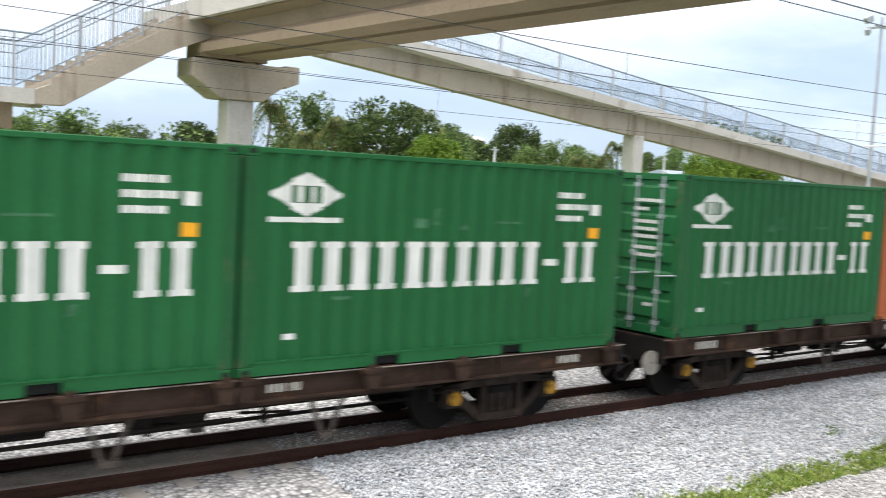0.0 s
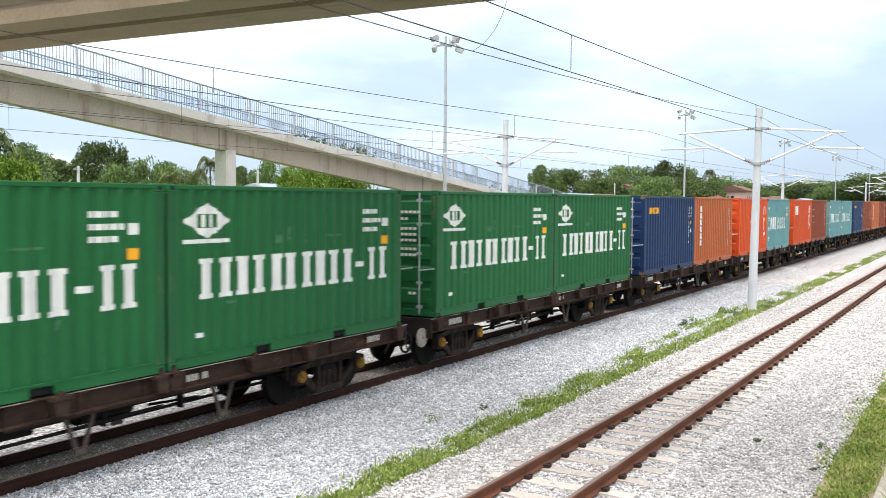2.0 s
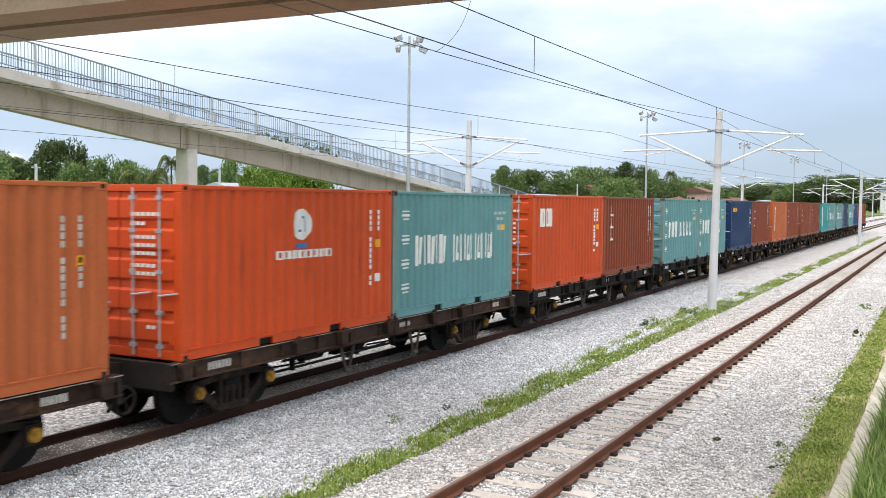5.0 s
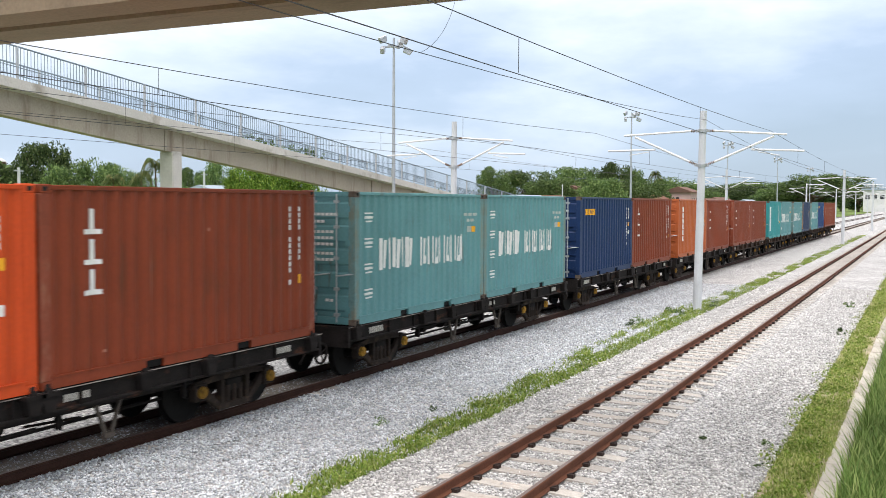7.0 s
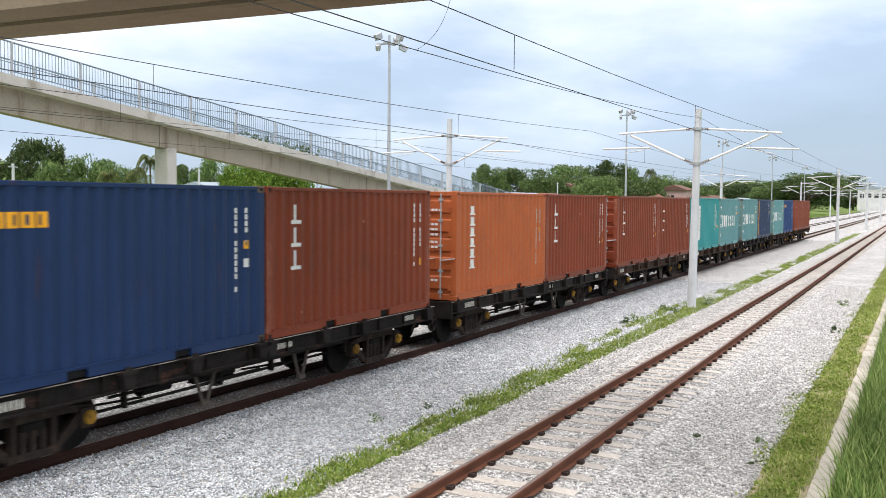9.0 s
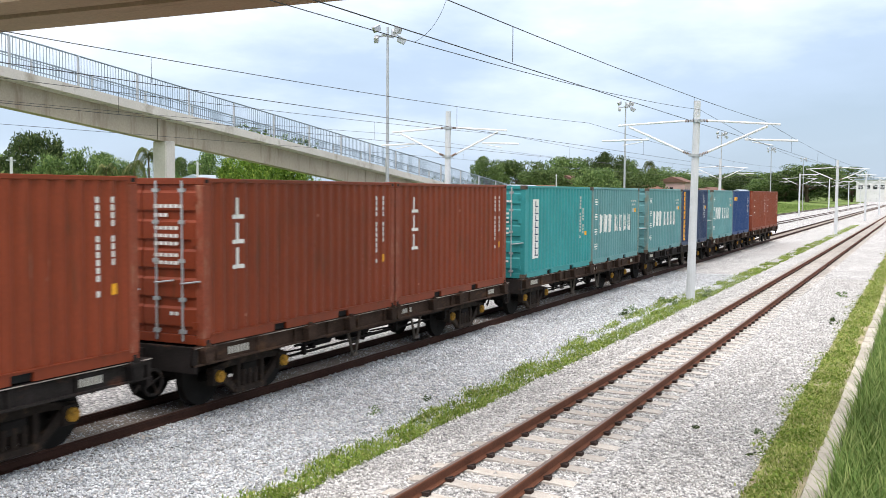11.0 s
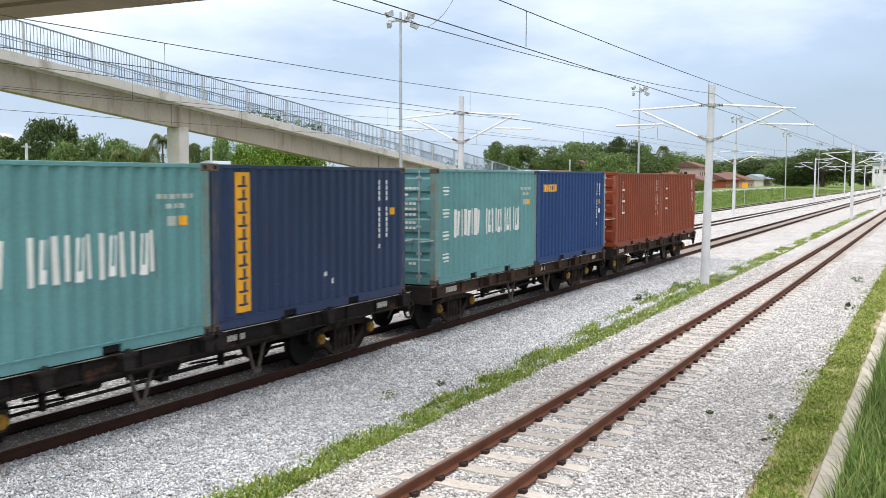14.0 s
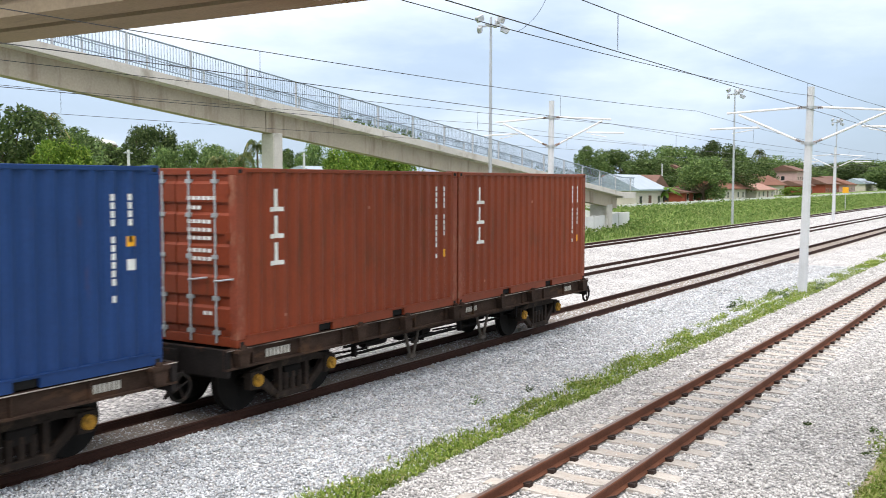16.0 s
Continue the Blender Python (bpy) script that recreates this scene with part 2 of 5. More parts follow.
def island_material(name, ramp, rough=0.9, fine=30.0, trans=0.0, spread=0.0):
    """A surface whose colour differs from island to island of the mesh."""
    m = bpy.data.materials.new(name)
    m.use_nodes = True
    n, l = m.node_tree.nodes, m.node_tree.links
    b = n["Principled BSDF"]
    b.inputs["Roughness"].default_value = rough
    b.inputs["Specular IOR Level"].default_value = 0.2
    g = n.new("ShaderNodeNewGeometry")
    r = n.new("ShaderNodeValToRGB")
    e = r.color_ramp.elements
    e[0].position, e[0].color = ramp[0][0], (*ramp[0][1], 1)
    e[1].position, e[1].color = ramp[-1][0], (*ramp[-1][1], 1)
    for at, col in ramp[1:-1]:
        x = e.new(at)
        x.color = (*col, 1)
    l.new(g.outputs["Random Per Island"], r.inputs[0])
    co = n.new("ShaderNodeTexCoord")
    no = n.new("ShaderNodeTexNoise")
    no.inputs["Scale"].default_value, no.inputs["Detail"].default_value = fine, 3
    l.new(co.outputs["Object"], no.inputs["Vector"])
    sp = n.new("ShaderNodeMapRange")
    sp.inputs["From Min"].default_value, sp.inputs["From Max"].default_value = 0.3, 0.7
    sp.inputs["To Min"].default_value, sp.inputs["To Max"].default_value = 0.8, 1.2
    l.new(no.outputs["Fac"], sp.inputs["Value"])
    value = sp.outputs[0]
    if spread:
        info = n.new("ShaderNodeObjectInfo")
        own = n.new("ShaderNodeMapRange")
        own.inputs["To Min"].default_value, own.inputs["To Max"].default_value = 1 - spread, 1 + spread
        l.new(info.outputs["Random"], own.inputs["Value"])
        mul = n.new("ShaderNodeMath")
        mul.operation = "MULTIPLY"
        l.new(value, mul.inputs[0])
        l.new(own.outputs[0], mul.inputs[1])
        value = mul.outputs[0]
    sc = n.new("ShaderNodeVectorMath")
    sc.operation = "SCALE"
    l.new(r.outputs[0], sc.inputs[0])
    l.new(value, sc.inputs["Scale"])
    l.new(sc.outputs[0], b.inputs["Base Color"])
    if trans:
        tr = n.new("ShaderNodeBsdfTranslucent")
        l.new(sc.outputs[0], tr.inputs[0])
        mx = n.new("ShaderNodeMixShader")
        mx.inputs[0].default_value = trans
        l.new(b.outputs[0], mx.inputs[1])
        l.new(tr.outputs[0], mx.inputs[2])
        l.new(mx.outputs[0], n["Material Output"].inputs[0])
    return m


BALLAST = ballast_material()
STONE = island_material("ballast_stone", ((0.0, (0.32, 0.345, 0.37)), (0.5, (0.51, 0.54, 0.56)), (1.0, (0.72, 0.745, 0.765))), 0.85, 4)
STONE_W = island_material("pale_ballast_stone", ((0.0, (0.34, 0.335, 0.325)), (0.5, (0.52, 0.515, 0.50)), (1.0, (0.71, 0.705, 0.69))), 0.85, 4)
GRASS = island_material("grass_blade", ((0.0, (0.11, 0.19, 0.03)), (0.7, (0.25, 0.34, 0.065)), (1.0, (0.42, 0.42, 0.17))), 0.7, 1.3, 0.3)
VERGE = island_material("verge_blade", ((0.0, (0.19, 0.26, 0.055)), (0.65, (0.34, 0.40, 0.11)), (1.0, (0.52, 0.49, 0.25))), 0.7, 1.3, 0.3)
TALLGRASS = island_material("tall_grass_blade", ((0.0, (0.085, 0.155, 0.034)), (0.7, (0.18, 0.27, 0.07)), (1.0, (0.35, 0.40, 0.15))), 0.7, 0.5, 0.3)
EARTH = material("earth_and_grass", (0.13, 0.19, 0.05), 0.95, 0, 0.4, 0.08, 3, 0.4, 0.05, (0.24, 0.22, 0.14), 0.3, (0.1, 0.1, 0.1))


# ---------------------------------------------------------------- mesh helpers
def box(bm, x0, x1, y0, y1, z0, z1):
    v = [bm.verts.new((x, y, z)) for z in (z0, z1) for y in (y0, y1) for x in (x0, x1)]
    for f in ((0, 2, 3, 1), (4, 5, 7, 6), (0, 1, 5, 4), (2, 6, 7, 3), (0, 4, 6, 2), (1, 3, 7, 5)):
        bm.faces.new([v[i] for i in f])


def bar(bm, a, b, r0, r1=None, seg=8):
    """A round bar from a to b."""
    a, b = Vector(a), Vector(b)
    r1 = r0 if r1 is None else r1
    q = (b - a).to_track_quat("Z", "Y").to_matrix()
    rings = []
    for c, r in ((a, r0), (b, r1)):
        rings.append([bm.verts.new(c + q @ Vector((r * math.cos(2 * math.pi * k / seg), r * math.sin(2 * math.pi * k / seg), 0))) for k in range(seg)])
    for k in range(seg):
        bm.faces.new((rings[0][k], rings[0][(k + 1) % seg], rings[1][(k + 1) % seg], rings[1][k]))
    bm.faces.new(rings[0][::-1])
    bm.faces.new(rings[1])


def tube(bm, pts, r, seg=5):
    """One round tube through points."""
    rings = []
    for k, p in enumerate(pts):
        d = (Vector(pts[min(k + 1, len(pts) - 1)]) - Vector(pts[max(k - 1, 0)])).to_track_quat("Z", "Y").to_matrix()
        rings.append([bm.verts.new(Vector(p) + d @ Vector((r * math.cos(2 * math.pi * i / seg), r * math.sin(2 * math.pi * i / seg), 0))) for i in range(seg)])
    for a, c in zip(rings, rings[1:]):
        for i in range(seg):
            bm.faces.new((a[i], a[(i + 1) % seg], c[(i + 1) % seg], c[i]))


def prism(bm, outline, axis, lo, hi):
    """A closed outline of pairs pushed along an axis (0, 1 or 2) from lo to hi."""
    def at(p, s):
        c = list(p)
        c.insert(axis, s)
        return bm.verts.new(c)
    a, b = [at(p, lo) for p in outline], [at(p, hi) for p in outline]
    n = len(outline)
    for k in range(n):
        bm.faces.new((a[k], a[(k + 1) % n], b[(k + 1) % n], b[k]))
    bm.faces.new(a[::-1])
    bm.faces.new(b)


def finish(bm, name, mat, bevel=0.0, smooth=False):
    if bevel:
        bmesh.ops.bevel(bm, geom=bm.edges[:], offset=bevel, segments=1, affect="EDGES", profile=0.5)
    bmesh.ops.recalc_face_normals(bm, faces=bm.faces[:])
    me = bpy.data.meshes.new(name)
    bm.to_mesh(me)
    bm.free()
    me.materials.append(mat)
    if smooth:
        me.polygons.foreach_set("use_smooth", [True] * len(me.polygons))
    return me


def part(name, bm, mat, parent, label="", bevel=0.0, smooth=False):
    ob = new(name, finish(bm, name, mat, bevel, smooth))
    ob.parent = parent
    return tagged(ob, label)


def shared(name, me, mat, parent, m=None, label=""):
    """A part on a mesh that others use too, with a material of its own."""
    ob = new(name, me)
    if m is not None:
        ob.matrix_basis = m
    ob.parent = parent
    if mat is not None:
        ob.material_slots[0].link = "OBJECT"
        ob.material_slots[0].material = mat
    return tagged(ob, label)


def raw(name, verts, faces, mat, parent=None):
    me = bpy.data.meshes.new(name)
    me.from_pydata(verts, [], faces)
    me.materials.append(mat)
    ob = new(name, me)
    ob.parent = parent
    return ob


# ---------------------------------------------------------------- ground and tracks
GZ = -0.21
TRACKS = {"near": -4.80, "train": -11.05, "third": -15.85, "fourth": -22.3}


def ground():
    bm = bmesh.new()
    vs = [bm.verts.new(c) for c in ((-3000, -1500, GZ - 0.25), (3000, -1500, GZ - 0.25), (3000, 4500, GZ - 0.25), (-3000, 4500, GZ - 0.25))]
    bm.faces.new(vs)
    ob = part("ground", bm, EARTH, None)
    tagged(ob, "grassy flat earth reaching to the horizon", "ground", kind="structure")
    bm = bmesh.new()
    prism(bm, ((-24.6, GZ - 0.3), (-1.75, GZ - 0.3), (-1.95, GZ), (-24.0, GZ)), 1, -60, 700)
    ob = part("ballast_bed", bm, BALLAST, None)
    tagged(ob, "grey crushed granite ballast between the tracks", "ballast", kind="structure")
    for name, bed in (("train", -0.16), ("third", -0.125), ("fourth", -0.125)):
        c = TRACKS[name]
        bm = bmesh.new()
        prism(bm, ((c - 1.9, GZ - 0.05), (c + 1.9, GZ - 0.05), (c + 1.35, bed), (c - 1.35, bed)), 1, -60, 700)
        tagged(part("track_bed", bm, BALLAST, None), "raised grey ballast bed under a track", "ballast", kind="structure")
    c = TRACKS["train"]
    # infill strip with the shade beneath the train in its colour
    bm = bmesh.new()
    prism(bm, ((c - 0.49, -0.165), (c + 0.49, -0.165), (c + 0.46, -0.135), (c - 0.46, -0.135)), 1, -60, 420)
    tagged(part("track_infill", bm, BALLAST_SHADED, None), "brownish ballast between the rails, darkened for the train's shade", "ballast", kind="structure")
    c = TRACKS["near"]
    bm = bmesh.new()
    prism(bm, ((c - 1.6, GZ - 0.02), (c + 1.6, GZ - 0.02), (c + 1.05, -0.184), (c + 0.62, -0.182), (c - 0.62, -0.182), (c - 1.05, -0.184)), 1, -60, 420)
    tagged(part("track_bed", bm, BALLAST, None), "pale ballast packed between the sleepers", "ballast", kind="structure")
    bm = bmesh.new()
    prism(bm, ((-2.1, GZ - 0.4), (-1.25, GZ - 0.4), (-1.25, GZ - 0.06), (-2.1, GZ - 0.05)), 1, -60, 300)
    tagged(part("verge_soil", bm, SOIL, None), "bare sandy soil along the kerb", "soil", kind="structure")


ground()


def rail_mesh(y0, y1):
    bm = bmesh.new()
    prism(bm, ((-0.065, -0.15), (0.065, -0.15), (0.065, -0.137), (0.012, -0.122), (0.010, -0.045), (0.034, -0.032), (0.035, -0.006),
               (0.028, 0.0), (-0.028, 0.0), (-0.035, -0.006), (-0.034, -0.032), (-0.010, -0.045), (-0.012, -0.122), (-0.065, -0.137)), 1, y0, y1)
    return finish(bm, "rail", RAILM)


def track(name, x, y0, y1, label, pieces):
    top = tagged(new(name), label, "railway track", "railway tracks", "structure")
    top.location = (x, 0, 0)
    me = rail_mesh(y0, y1)
    bm = bmesh.new()
    box(bm, -0.024, 0.024, y0, y1, 0.0, 0.0025)
    head = finish(bm, "rail_head", RAILTOP)
    for s in (-0.5325, 0.5325):
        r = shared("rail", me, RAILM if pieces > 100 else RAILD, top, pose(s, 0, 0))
        shared("running_surface", head, None, r)
    bm = bmesh.new()
    prism(bm, ((-1.0, GZ - 0.1), (1.0, GZ - 0.1), (1.0, -0.17), (0.72, -0.15), (0.35, -0.152), (0.2, -0.165), (-0.2, -0.165), (-0.35, -0.152), (-0.72, -0.15), (-1.0, -0.17)), 1, -0.12, 0.12)
    one = finish(bm, "sleeper", SLEEPER)
    bm = bmesh.new()
    for s in (-0.5325, 0.5325):
        for d in (-0.10, 0.10):
            box(bm, s + d - 0.04, s + d + 0.04, -0.05, 0.05, -0.15, -0.105)
            bar(bm, (s + d * 0.6, -0.05, -0.11), (s + d * 1.2, 0.05, -0.10), 0.012, seg=5)
    clip = finish(bm, "rail_clips", CLIP)
    n = 0
    y = y0 + 0.3
    rest = bmesh.new()
    while y < y1:
        if 4 < y and n < pieces:
            s = shared("sleeper", one, None, top, pose(random.uniform(-0.012, 0.012), y, random.uniform(-0.006, 0.004), 0, 0, random.uniform(-0.6, 0.6)))
            if pieces > 100:
                shared("rail_clip", clip, None, s)
            n += 1
        elif y > -20:
            box(rest, -1.0, 1.0, y - 0.12, y + 0.12, GZ - 0.1, -0.155)
        y += 0.65
    tagged(part("far_sleepers", rest, SLEEPER, top), kind="stuff")


track("track_near", TRACKS["near"], -40, 420, "rusty metre-gauge rails on concrete sleepers in pale ballast", 200)
track("track_train", TRACKS["train"], -40, 420, "rusty rails beneath the container train", 60)
track("track_third", TRACKS["third"], -40, 420, "rusty rails beyond the container train", 10)
track("track_fourth", TRACKS["fourth"], -40, 420, "rusty rails beside the grassy bank", 10)

# ---------------------------------------------------------------- containers
L, HC, HW = 6.058, 2.591, 1.219
DEPTH = 0.034
Y0, Y1 = 0.19, L - 0.19
NCOR = 20
CP = (Y1 - Y0) / NCOR


def relief(y):
    """How far the side wall's corrugation lies in at y along the container."""
    k = ((y - Y0) / CP) % 1.0
    if y <= Y0 or y >= Y1:
        return 0.0
    if k < 0.13 or k > 0.87:
        return 0.0
    if k < 0.35:
        return DEPTH * (k - 0.13) / 0.22
    if k > 0.65:
        return DEPTH * (0.87 - k) / 0.22
    return DEPTH


BREAKS = [Y0 + CP * (i + k) for i in range(NCOR) for k in (0.13, 0.35, 0.65, 0.87)]
XS = HW - 0.012


def side_wall_mesh(sign):
    bm = bmesh.new()
    ys = [Y0 - 0.06, *BREAKS, Y1 + 0.06]
    cols = []
    for y in ys:
        x = XS - relief(y)
        cols.append([bm.verts.new((sign * x, y, z)) for z in (0.15, HC - 0.07)])
        cols[-1] += [bm.verts.new((sign * (x - 0.03), y, z)) for z in (0.15, HC - 0.07)]
    for a, b in zip(cols, cols[1:]):
        bm.faces.new((a[0], b[0], b[1], a[1]))
        bm.faces.new((a[2], a[3], b[3], b[2]))
        bm.faces.new((a[1], b[1], b[3], a[3]))
        bm.faces.new((a[0], a[2], b[2], b[0]))
    return finish(bm, "side_wall", SHADE)


def end_wall_mesh(y, out):
    """The corrugated end without doors."""
    bm = bmesh.new()
    n = 9
    w = 2 * (HW - 0.16) / n
    cols = []
    for i in range(n):
        for k, d in ((0.13, 0.0), (0.35, 0.045), (0.65, 0.045), (0.87, 0.0)):
            x = -HW + 0.16 + w * (i + k)
            yy = y - out * (0.03 + d)
            cols.append([bm.verts.new((x, yy, 0.15)), bm.verts.new((x, yy, HC - 0.1))])
    cols.insert(0, [bm.verts.new((-HW + 0.1, y - out * 0.03, 0.15)), bm.verts.new((-HW + 0.1, y - out * 0.03, HC - 0.1))])
    cols.append([bm.verts.new((HW - 0.1, y - out * 0.03, 0.15)), bm.verts.new((HW - 0.1, y - out * 0.03, HC - 0.1))])
    for a, b in zip(cols, cols[1:]):
        bm.faces.new((a[0], b[0], b[1], a[1]))
    r = bmesh.ops.solidify(bm, geom=bm.faces[:], thickness=0.01)
    return finish(bm, "end_wall", SHADE)


def container_meshes():
    out = {}
    out["side"] = (side_wall_mesh(1), side_wall_mesh(-1))
    out["end_far"] = end_wall_mesh(L, 1)
    out["end_near"] = end_wall_mesh(0, -1)
    bm = bmesh.new()
    box(bm, -0.075, 0.075, -0.08, 0.08, 0.118, HC - 0.118)
    out["post"] = finish(bm, "corner_post", SHADE, 0.008)
    bm = bmesh.new()
    box(bm, -0.081, 0.081, -0.089, 0.089, -0.059, 0.059)
    out["casting"] = finish(bm, "corner_casting", SHADE, 0.012)
    bm = bmesh.new()
    # a thin dark plate on the casting, painted as the hole's shade
    box(bm, -0.004, 0.004, -0.04, 0.04, -0.028, 0.028)
    out["hole"] = finish(bm, "casting_hole", SHADE, 0.003)
    bm = bmesh.new()
    box(bm, -0.03, 0.03, 0.17, L - 0.17, HC - 0.075, HC - 0.012)
    out["top_rail"] = finish(bm, "top_rail", SHADE, 0.008)
    # bottom rail with two fork pockets left open
    bm = bmesh.new()
    cuts = (0.17, L / 2 - 1.2, L / 2 - 0.84, L / 2 + 0.84, L / 2 + 1.2, L - 0.17)
    for a, b in ((0, 1), (2, 3), (4, 5)):
        box(bm, -0.025, 0.025, cuts[a], cuts[b], 0.012, 0.16)
    for a in (1, 3):
        box(bm, -0.025, 0.025, cuts[a], cuts[a + 1], 0.13, 0.16)
    box(bm, -0.036, 0.036, 0.17, L - 0.17, 0.156, 0.172)
    out["bottom_rail"] = finish(bm, "bottom_rail", SHADE)
    bm = bmesh.new()
    # a solid block, dark like the shade inside an open pocket
    box(bm, -HW + 0.06, HW - 0.06, 0.005, cuts[2] - cuts[1] - 0.005, 0.02, 0.128)
    out["pocket"] = finish(bm, "fork_pocket", SHADE)
    bm = bmesh.new()
    box(bm, -HW + 0.07, HW - 0.07, 0.1, L - 0.1, HC - 0.045, HC - 0.02)
    out["roof"] = finish(bm, "roof", SHADE)
    bm = bmesh.new()
    box(bm, -HW + 0.06, HW - 0.06, 0.08, L - 0.08, 0.14, 0.17)
    out["floor"] = finish(bm, "floor", SHADE)
    bm = bmesh.new()
    box(bm, -HW + 0.16, HW - 0.16, -0.04, 0.04, HC - 0.11, HC - 0.01)
    out["header"] = finish(bm, "end_header", SHADE, 0.006)
    bm = bmesh.new()
    box(bm, -HW + 0.16, HW - 0.16, -0.04, 0.04, 0.01, 0.15)
    out["sill"] = finish(bm, "end_sill", SHADE, 0.006)
    # a door leaf with pressed panels, hinges apart
    bm = bmesh.new()
    line = [(0.075, 0.16), (0.035, 0.16)]
    for z in (0.42, 0.87, 1.32, 1.77, 2.22):
        line += [(0.035, z - 0.17), (0.0, z - 0.13), (0.0, z + 0.13), (0.035, z + 0.17)]
    line += [(0.035, HC - 0.115), (0.075, HC - 0.115)]
    prism(bm, line, 0, 0.012, HW - 0.15)
    out["door"] = finish(bm, "door", SHADE)
    bm = bmesh.new()
    bar(bm, (0, -0.035, 0.05), (0, -0.035, HC - 0.05), 0.019, seg=8)
    for z in (0.2, 0.7, 1.3, 1.9, HC - 0.2):
        box(bm, -0.055, 0.055, -0.06, 0.012, z - 0.03, z + 0.03)
    out["rod"] = finish(bm, "lock_rod", SHADE)
    bm = bmesh.new()
    bar(bm, (0.0, -0.06, 0.95), (0.38, -0.07, 1.0), 0.016, seg=6)
    out["handle"] = finish(bm, "lock_handle", SHADE)
    bm = bmesh.new()
    box(bm, -0.05, 0.05, -0.012, 0.05, -0.06, 0.06)
    out["hinge"] = finish(bm, "hinge", SHADE)
    return out


CM = container_meshes()


def mark_mesh(quads, lift=0.004):
    """Painted shapes that follow the corrugation of the side at +x: quads of y and z."""
    bm = bmesh.new()
    for q in quads:
        if q[0] == "disc":
            yc, zc, r = q[1:]
            ys = sorted({yc - r * math.cos(math.pi * k / 16) for k in range(17)} | {y for y in BREAKS if abs(y - yc) < 0.999 * r})
            cols = []
            for y in ys:
                m = math.sqrt(max(0.0, r * r - (y - yc) ** 2))
                cols.append([bm.verts.new((XS - relief(y) + lift, y, zc + k * m)) for k in ((-1, 1) if m > 0.01 else (0,))])
            for a, c in zip(cols, cols[1:]):
                bm.faces.new([*a[:1], *c, *a[1:]])
            continue
        y0, y1, z0, z1, *lean = q
        s = lean[0] if lean else 0.0
        ys = [y0, *[y for y in BREAKS if y0 < y < y1], y1]
        lo = [bm.verts.new((XS - relief(y) + lift, y, z0)) for y in ys]
        hi = [bm.verts.new((XS - relief(y + s) + lift, y + s, z1)) for y in ys]
        for k in range(len(ys) - 1):
            bm.faces.new((lo[k], lo[k + 1], hi[k + 1], hi[k]))
    bmesh.ops.remove_doubles(bm, verts=bm.verts[:], dist=0.0005)
    me = bpy.data.meshes.new("marking")
    bm.to_mesh(me)
    bm.free()
    me.materials.append(WHITE)
    return me


def pairs(y0, y1, z0, z1, n):
    """n plain pairs of thick upright bars with flat feet between y0 and y1, in place of the letters of a name."""
    out = []
    w = (y1 - y0) / n
    for i in range(n):
        a, b = y0 + w * (i + 0.09), y0 + w * (i + 0.91)
        t = 0.31 * (b - a)
        one = []
        for c in (a + 0.04 * w, b - t - 0.04 * w):
            one.append((c, c + t, z0 + 0.07, z1 - 0.07))
            one += [(c - 0.05 * w, c + t + 0.05 * w, z, z + 0.07) for z in (z0, z1 - 0.07)]
        out.append(one)
    return out


def stripes(y0, y1, z0, z1, n):
    """n plain upright bars of uneven width between y0 and y1, in place of the letters of a name."""
    w = (y1 - y0) / n
    return [[(y0 + w * (i + 0.16), y0 + w * (i + (0.72, 0.60, 0.82, 0.66)[i % 4]), z0 + (0.0, 0.03)[i % 2], z1 - (0.0, 0.04, 0.0)[i % 3], (0.0, 0.03, -0.02)[i % 3])] for i in range(n)]


def rows_of(y0, z0, n, w, hgt, step, count=1, down=0.14):
    """Small plain bars in rows, in place of numbers."""
    out = []
    for r in range(count):
        for i in range(n - (r % 2)):
            out.append((y0 + i * step, y0 + i * step + w, z0 - r * down, z0 - r * down + hgt))
    return out


def upright_number(y, ztop, n, w=0.085, hgt=0.082, step=0.105):
    w = min(w, 0.058)
    return [(y, y + w, ztop - i * step - hgt, ztop - i * step) for i in range(n) if i not in (4, 11)]


def diamond(yc, zc, w, hgt):
    out = []
    n = 24
    for i in range(n):
        a, b = -1 + 2 * i / n, -1 + 2 * (i + 1) / n
        m = 1 - abs((a + b) / 2)
        if abs((a + b) / 2) < 0.38:
            inner = 0.30 * hgt
            out.append((yc + a * w / 2, yc + b * w / 2, zc + inner * 0.75, zc + m * hgt / 2 + 0.04))
            out.append((yc + a * w / 2, yc + b * w / 2, zc - m * hgt / 2 - 0.04, zc - inner * 0.75))
        else:
            out.append((yc + a * w / 2, yc + b * w / 2, zc - m * hgt / 2 - 0.02, zc + m * hgt / 2 + 0.02))
    return out


def blank(y0, y1, z0, z1, t=0.30, u=0.17):
    """A plain hollow block in place of a letter."""
    a, c = (y1 - y0) * t, (z1 - z0) * u
    return [(y0, y0 + a, z0, z1), (y1 - a, y1, z0, z1), (y0 + a, y1 - a, z0, z0 + c), (y0 + a, y1 - a, z1 - c, z1)]


def bars(y0, y1, z0, z1, cells, fill=0.32):
    """Plain hollow blocks between y0 and y1; cells: their shares of the width; below 0.6 a single bar."""
    total = sum(cells)
    out, y = [], y0
    for c in cells:
        w = c * (y1 - y0) / total
        if c < 0.6:
            out.append([(y + 0.2 * w, y + 0.8 * w, z0, z1)])
        else:
            out.append(blank(y + 0.05 * w, y + 0.95 * w, z0, z1, fill))
        y += w
    return out


